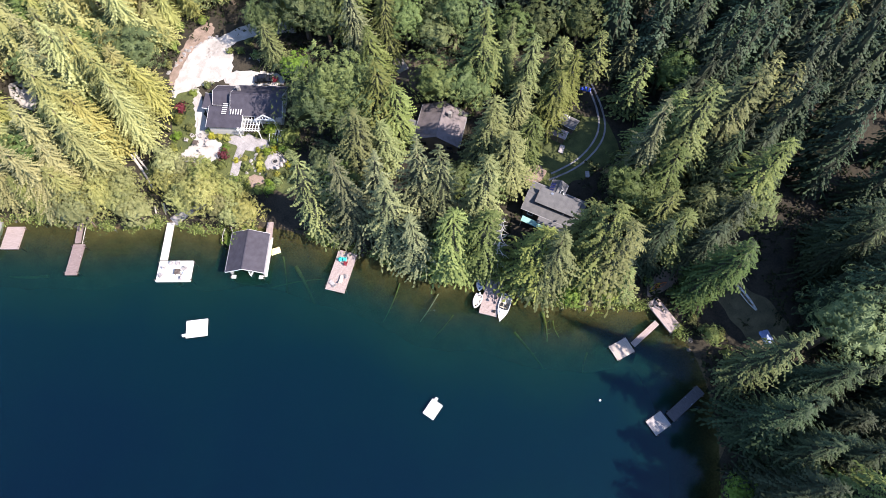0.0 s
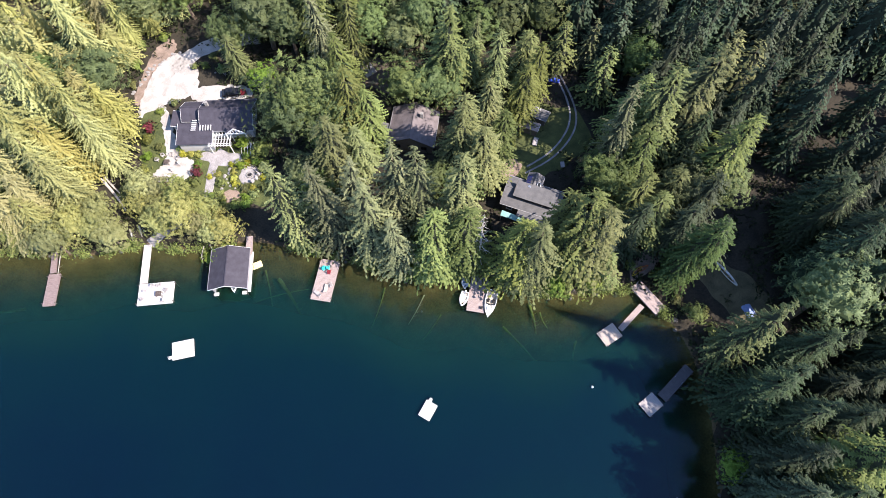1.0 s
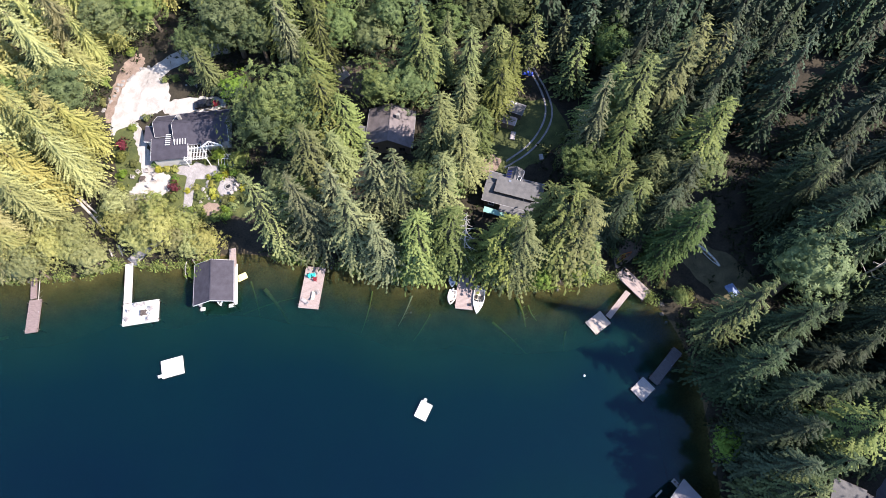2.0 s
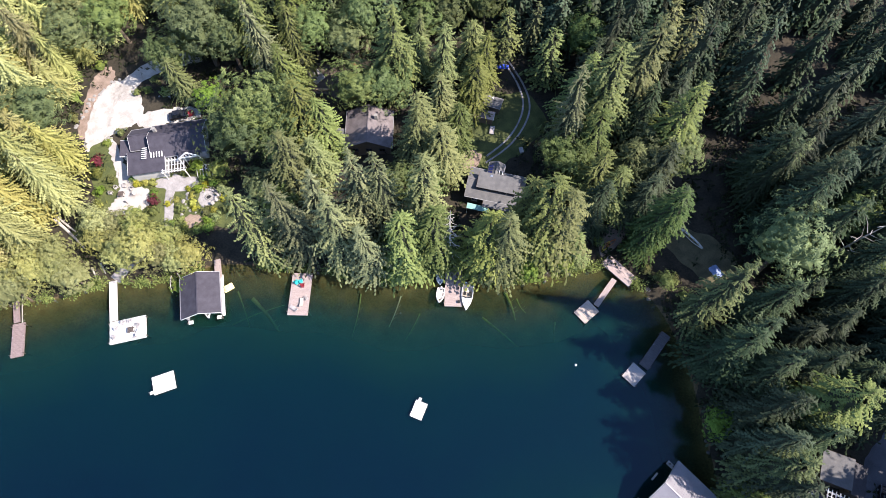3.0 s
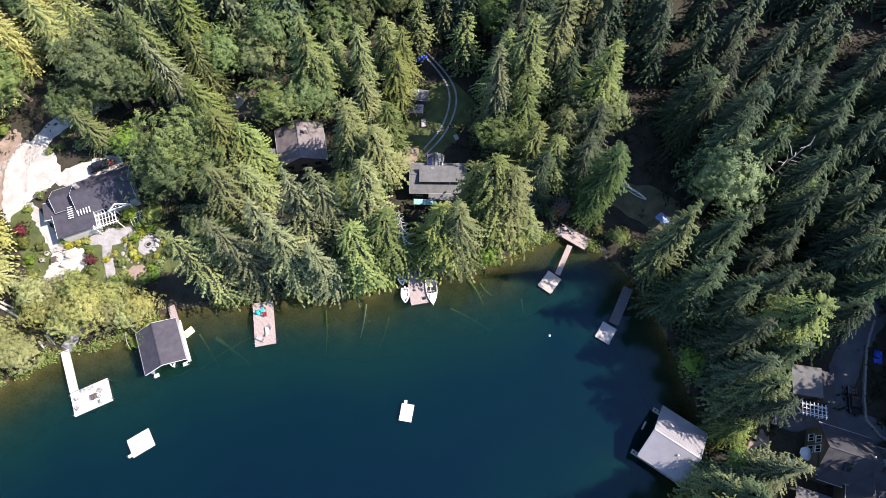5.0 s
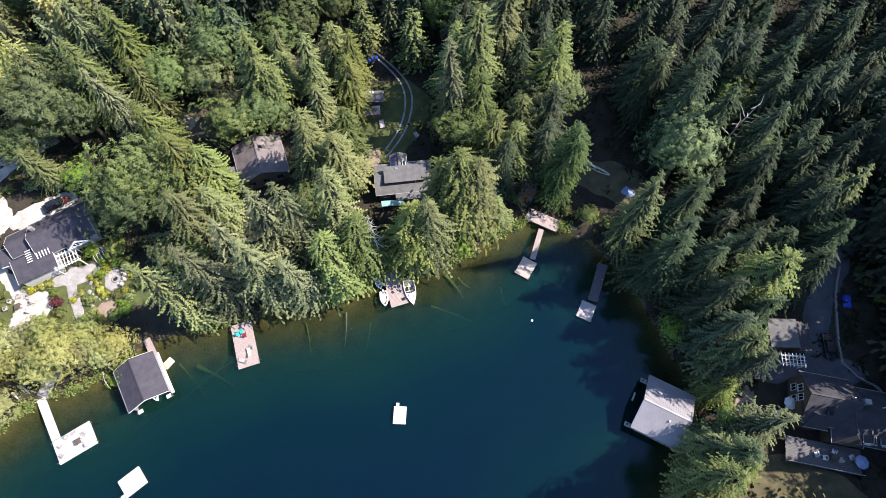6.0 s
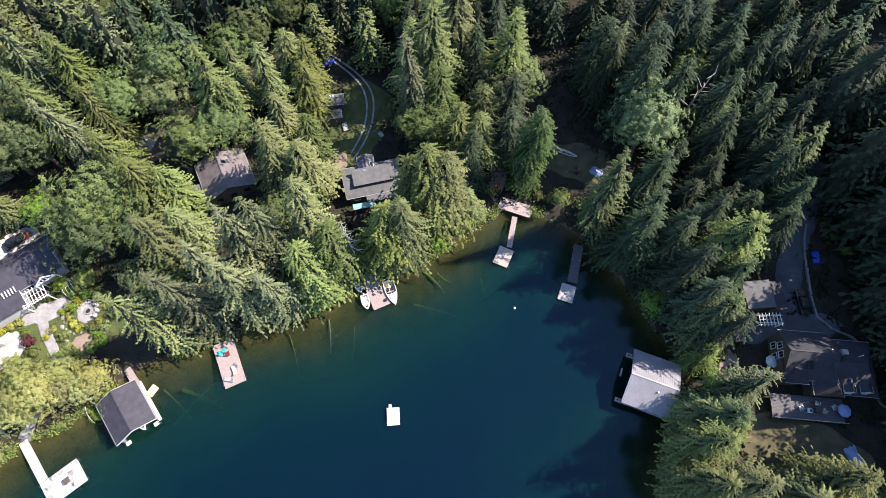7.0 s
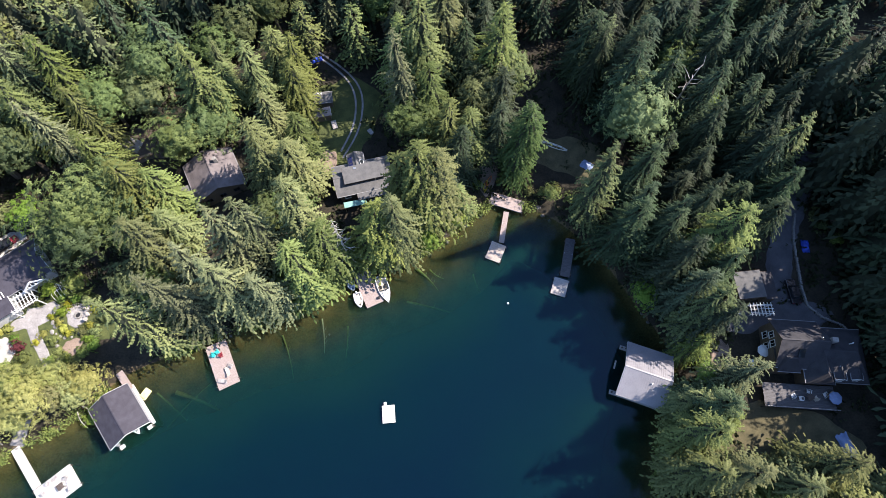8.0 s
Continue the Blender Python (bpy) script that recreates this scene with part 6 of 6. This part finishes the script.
def shrub(x, y, size, material, label, name="garden_shrub", squash=.75, lift=0.0):
    crown = leafy_crown(int(abs(x * 13 + y * 7)), 34, size, size * squash, size * .55, .2 + size * .16, 6, .7)
    t = thing(name, pose(x, y, ground_at(x, y) + lift), label, "shrub", "garden shrubs")
    new("foliage", leaf_mesh("foliage", crown, material, material)).parent = t
    part("stem", bent([(0, 0, -.3), (0.05, 0, size * .4), (.1, .05, size * .9)], [.06, .05, .02], 6), BARK, t)


for x, y, s in ((-78.4, 37.2, .9), (-76.8, 37.9, .8), (-75.2, 38.4, .9), (-66.6, 38.6, .8), (-65.6, 37.4, .9), (-64.8, 36.4, .8), (-68.0, 39.8, .6)):
    shrub(x, y, s, YELLOW_SHRUB, "clipped golden-yellow garden shrub")
for x, y, s in ((-61.0, 37.2, .8), (-60.2, 40.4, .9), (-65.0, 41.6, .8), (-69.2, 36.6, .8), (-70.4, 35.4, .7)):
    shrub(x, y, s, YELLOW_SHRUB, "clipped golden-yellow garden shrub")
for x, y, s in ((-73.2, 34.8, 1.4), (-88.3, 39.0, 1.5), (-77.6, 29.6, .9)):
    shrub(x, y, s, RED_SHRUB, "dark red-leaved garden maple", "red_maple_shrub")
g2 = random.Random(3)
for x, y, s in ((-59.8, 36.0, 1.2), (-58.6, 38.6, 1.3), (-63.4, 42.8, 1.2), (-66.2, 43.4, 1.1), (-64.6, 31.6, 1.1), (-62.0, 32.4, 1.2), (-60.0, 33.4, 1.3), (-75.8, 31.6, 1.2), (-73.6, 31.0, 1.1), (-88.6, 56.6, 1.0), (-86.4, 57.6, 1.2)):
    shrub(x, y, s, g2.choice((SHRUB, YOUNG)), "rounded green shrub beside the garden paths")
for x, y, s in ((-79.5, 38.0, .9), (-74.0, 36.4, 1.0), (-72.3, 32.8, 1.2), (-71.0, 30.2, 1.0), (-67.6, 31.8, 1.0), (-66.3, 33.0, 1.0), (-62.2, 36.4, 1.1), (-61.2, 34.8, 1.0), (-67.2, 35.2, 1.1), (-66.0, 40.6, 1.3),
                (-61.4, 42.0, 1.6), (-84.0, 46.0, 1.2), (-83.4, 42.6, 1.1), (-88.6, 43.6, 1.0), (-87.2, 46.6, 1.2), (-83.8, 36.2, 1.2), (-84.6, 33.2, 1.4), (-86.8, 36.4, 1.6), (-83.5, 30.6, 1.2), (-69.8, 43.0, 1.0),
                (-98.4, 46.4, 1.3), (-97.4, 41.6, 1.6), (-100.4, 50.8, 1.4), (-103, 56, 1.5), (-99.4, 59.8, 1.6), (-83.0, 58.8, 1.2), (-79.6, 60.6, 1.5), (-86.2, 60.6, 1.3), (-84.2, 64.4, 1.6)):
    shrub(x, y, s, g2.choice((SHRUB, SHRUB, YOUNG)), "rounded green shrub beside the garden paths")
for x, y, s in ((-18.8, 64.4, 1.4), (-16.8, 67.4, 1.2), (-16.6, 70.6, 1.2), (16.0, 56.4, 1.2), (21.0, 56.6, 1.2), (26.4, 53.4, 1.4), (28.8, 52.6, 1.2), (31.6, 52.6, 1.5), (34.0, 50.2, 1.6), (53, 17.6, 1.6), (51.6, 11.0, 1.5), (50.4, 14.4, 1.8),
                (65.2, 62.8, 1.8), (-20.8, 36.4, 1.0), (80.5, 36.0, 1.6), (82, 33, 1.4), (79.5, 38.6, 1.5)):
    shrub(x, y, s, SHRUB, "wild green bush at the edge of the trees", "bush")

# a bush and a bleached bough leaning over the water beside the boathouse
shrub(-60.2, 20.0, 1.5, YOUNG, "bright green bush leaning over the shallows", "shore_bush", .6, .9)
log("fallen_bough", (-61.5, 22.6), (-58.8, 19.6), .12, DEADWOOD, "bleached bare bough hanging over the shallows", .1, (1.3, .5), "branch")
log("fallen_bough", (-62.4, 21.8), (-60.8, 18.8), .09, DEADWOOD, "bleached bare bough hanging over the shallows", -.1, (1.2, .3), "branch")

# a half-dead fir with bleached drooping limbs on the shore
bleached = thing("dead_tree", pose(-11.3, 42, ground_at(-11.3, 42)), "bleached dying fir with bare drooping limbs", "tree")
TALL = 23.9
part("trunk", bent([(0, 0, -.5), (.1, .05, TALL * .5), (0, 0, TALL)], [.3, .2, .03], 8), DEADWOOD, bleached)
for k in range(44):
    a, z = k * 2.4, TALL * (.3 + .68 * k / 44)
    r = .5 + 3.2 * (1 - k / 44)
    part("limb", bent([(0, 0, z), (r * .5 * math.cos(a), r * .5 * math.sin(a), z - r * .1), (r * math.cos(a + .2), r * math.sin(a + .2), z - r * .5)], [.05, .035, .01], 5), DEADWOOD, bleached)

# a bare dead tree standing among the eastern cedars
snag = thing("dead_tree", pose(57.2, 64.6, ground_at(57.2, 64.6)), "bare bleached dead tree with crooked limbs", "tree")
part("trunk", bent([(0, 0, -.5), (.3, .2, 7), (.1, -.2, 13), (.8, .1, 18)], [.26, .2, .12, .04], 8), DEADWOOD, snag)
for k in range(9):
    a, z = k * 2.4, 7 + k * 1.2
    part("limb", bent([(0, 0, z), (1.6 * math.cos(a), 1.6 * math.sin(a), z + .6), (2.6 * math.cos(a + .4), 2.6 * math.sin(a + .4), z + 1.8)], [.07, .05, .015], 6), DEADWOOD, snag)


def scatter(name, count, test, material, label, seed, leaf, spread=.5):
    """Low growth that nobody could count, in one mesh."""
    g = np.random.default_rng(seed)
    x, y = g.uniform(-125, 100, count), g.uniform(-12, 105, count)
    d = inland(x, y)
    ok = test(x, y, d)
    x, y = x[ok], y[ok]
    z = height(x, y)
    per = 10
    k = np.repeat(np.arange(len(x)), per)
    e = unit(g.normal(size=(len(k), 3)))
    e[:, 2] = abs(e[:, 2]) + .15
    base = np.stack([x[k], y[k], z[k]], 1) + e * (spread * g.uniform(.1, 1, len(k)))[:, None]
    way = unit(e + g.normal(size=e.shape) * .4)
    side = unit(np.cross(way, g.normal(size=e.shape)))
    L = leaf * g.uniform(.6, 1.4, len(k))
    v, f = kites(base, way, side, L, L * .5, np.full(len(k), .3))
    return tagged(part(name, (v.tolist(), f.tolist()), material), label, "undergrowth", kind="stuff")


def away(x, y, extra=0.0):
    ok = np.ones(len(x), bool)
    for a, b, r in CLEAR:
        ok &= (x - a) ** 2 + (y - b) ** 2 > (r - 1.5 + extra) ** 2
    return ok


scatter("undergrowth", 9000, lambda x, y, d: (d > .3) & away(x, y), FERN, "ferns and low bushes with the forest's shade in their colour", 4, .75, 1.15)


def shore_growth(count, seed, leaf):
    """Low boughs and bushes leaning out over the water all along the bank."""
    g = np.random.default_rng(seed)
    k0 = g.integers(0, len(EDGE), count)
    a, b = EDGE[k0], np.roll(EDGE, -1, 0)[k0]
    p = a + (b - a) * g.random(count)[:, None] + g.normal(0, .35, (count, 2))
    gaps = [(-58, -49.5), (17.5, 24.5), (-74.5, -71), (-89.5, -87), (-10.8, -7.2), (26, 60)]
    thick = np.sin(p[:, 0] * .55) + np.sin(p[:, 0] * 1.31 + p[:, 1] * .4)
    ok = (p[:, 0] > -118) & (p[:, 1] > -14) & (thick > -.75)
    for low, high in gaps:
        ok &= ~((p[:, 0] > low) & (p[:, 0] < high) & ((p[:, 1] > 5) | (p[:, 0] < 0)))
    p = p[ok]
    size = g.uniform(.5, 1.5, len(p))
    z = np.maximum(height(p[:, 0], p[:, 1]), 0) + size * g.uniform(.3, 1.2, len(p))
    per = 26
    k = np.repeat(np.arange(len(p)), per)
    e = unit(g.normal(size=(len(k), 3)))
    base = np.stack([p[k, 0], p[k, 1], z[k]], 1) + e * (size[k] * g.uniform(.3, 1, len(k)))[:, None] * [1, 1, .6]
    base[:, 2] = np.maximum(base[:, 2], .12)
    way = unit(e + g.normal(size=e.shape) * .5)
    side = unit(np.cross(way, unit(g.normal(size=e.shape) * .5 + [0, 0, .7])))
    L = leaf * g.uniform(.6, 1.4, len(k))
    v, f = kites(base, way, side, L, L * .55, np.full(len(k), .25))
    return tagged(part("shore_bushes", (v.tolist(), f.tolist()), SHRUB), "green bushes and low boughs overhanging the lake shore", "undergrowth", kind="stuff")


shore_growth(1500, 6, .38)
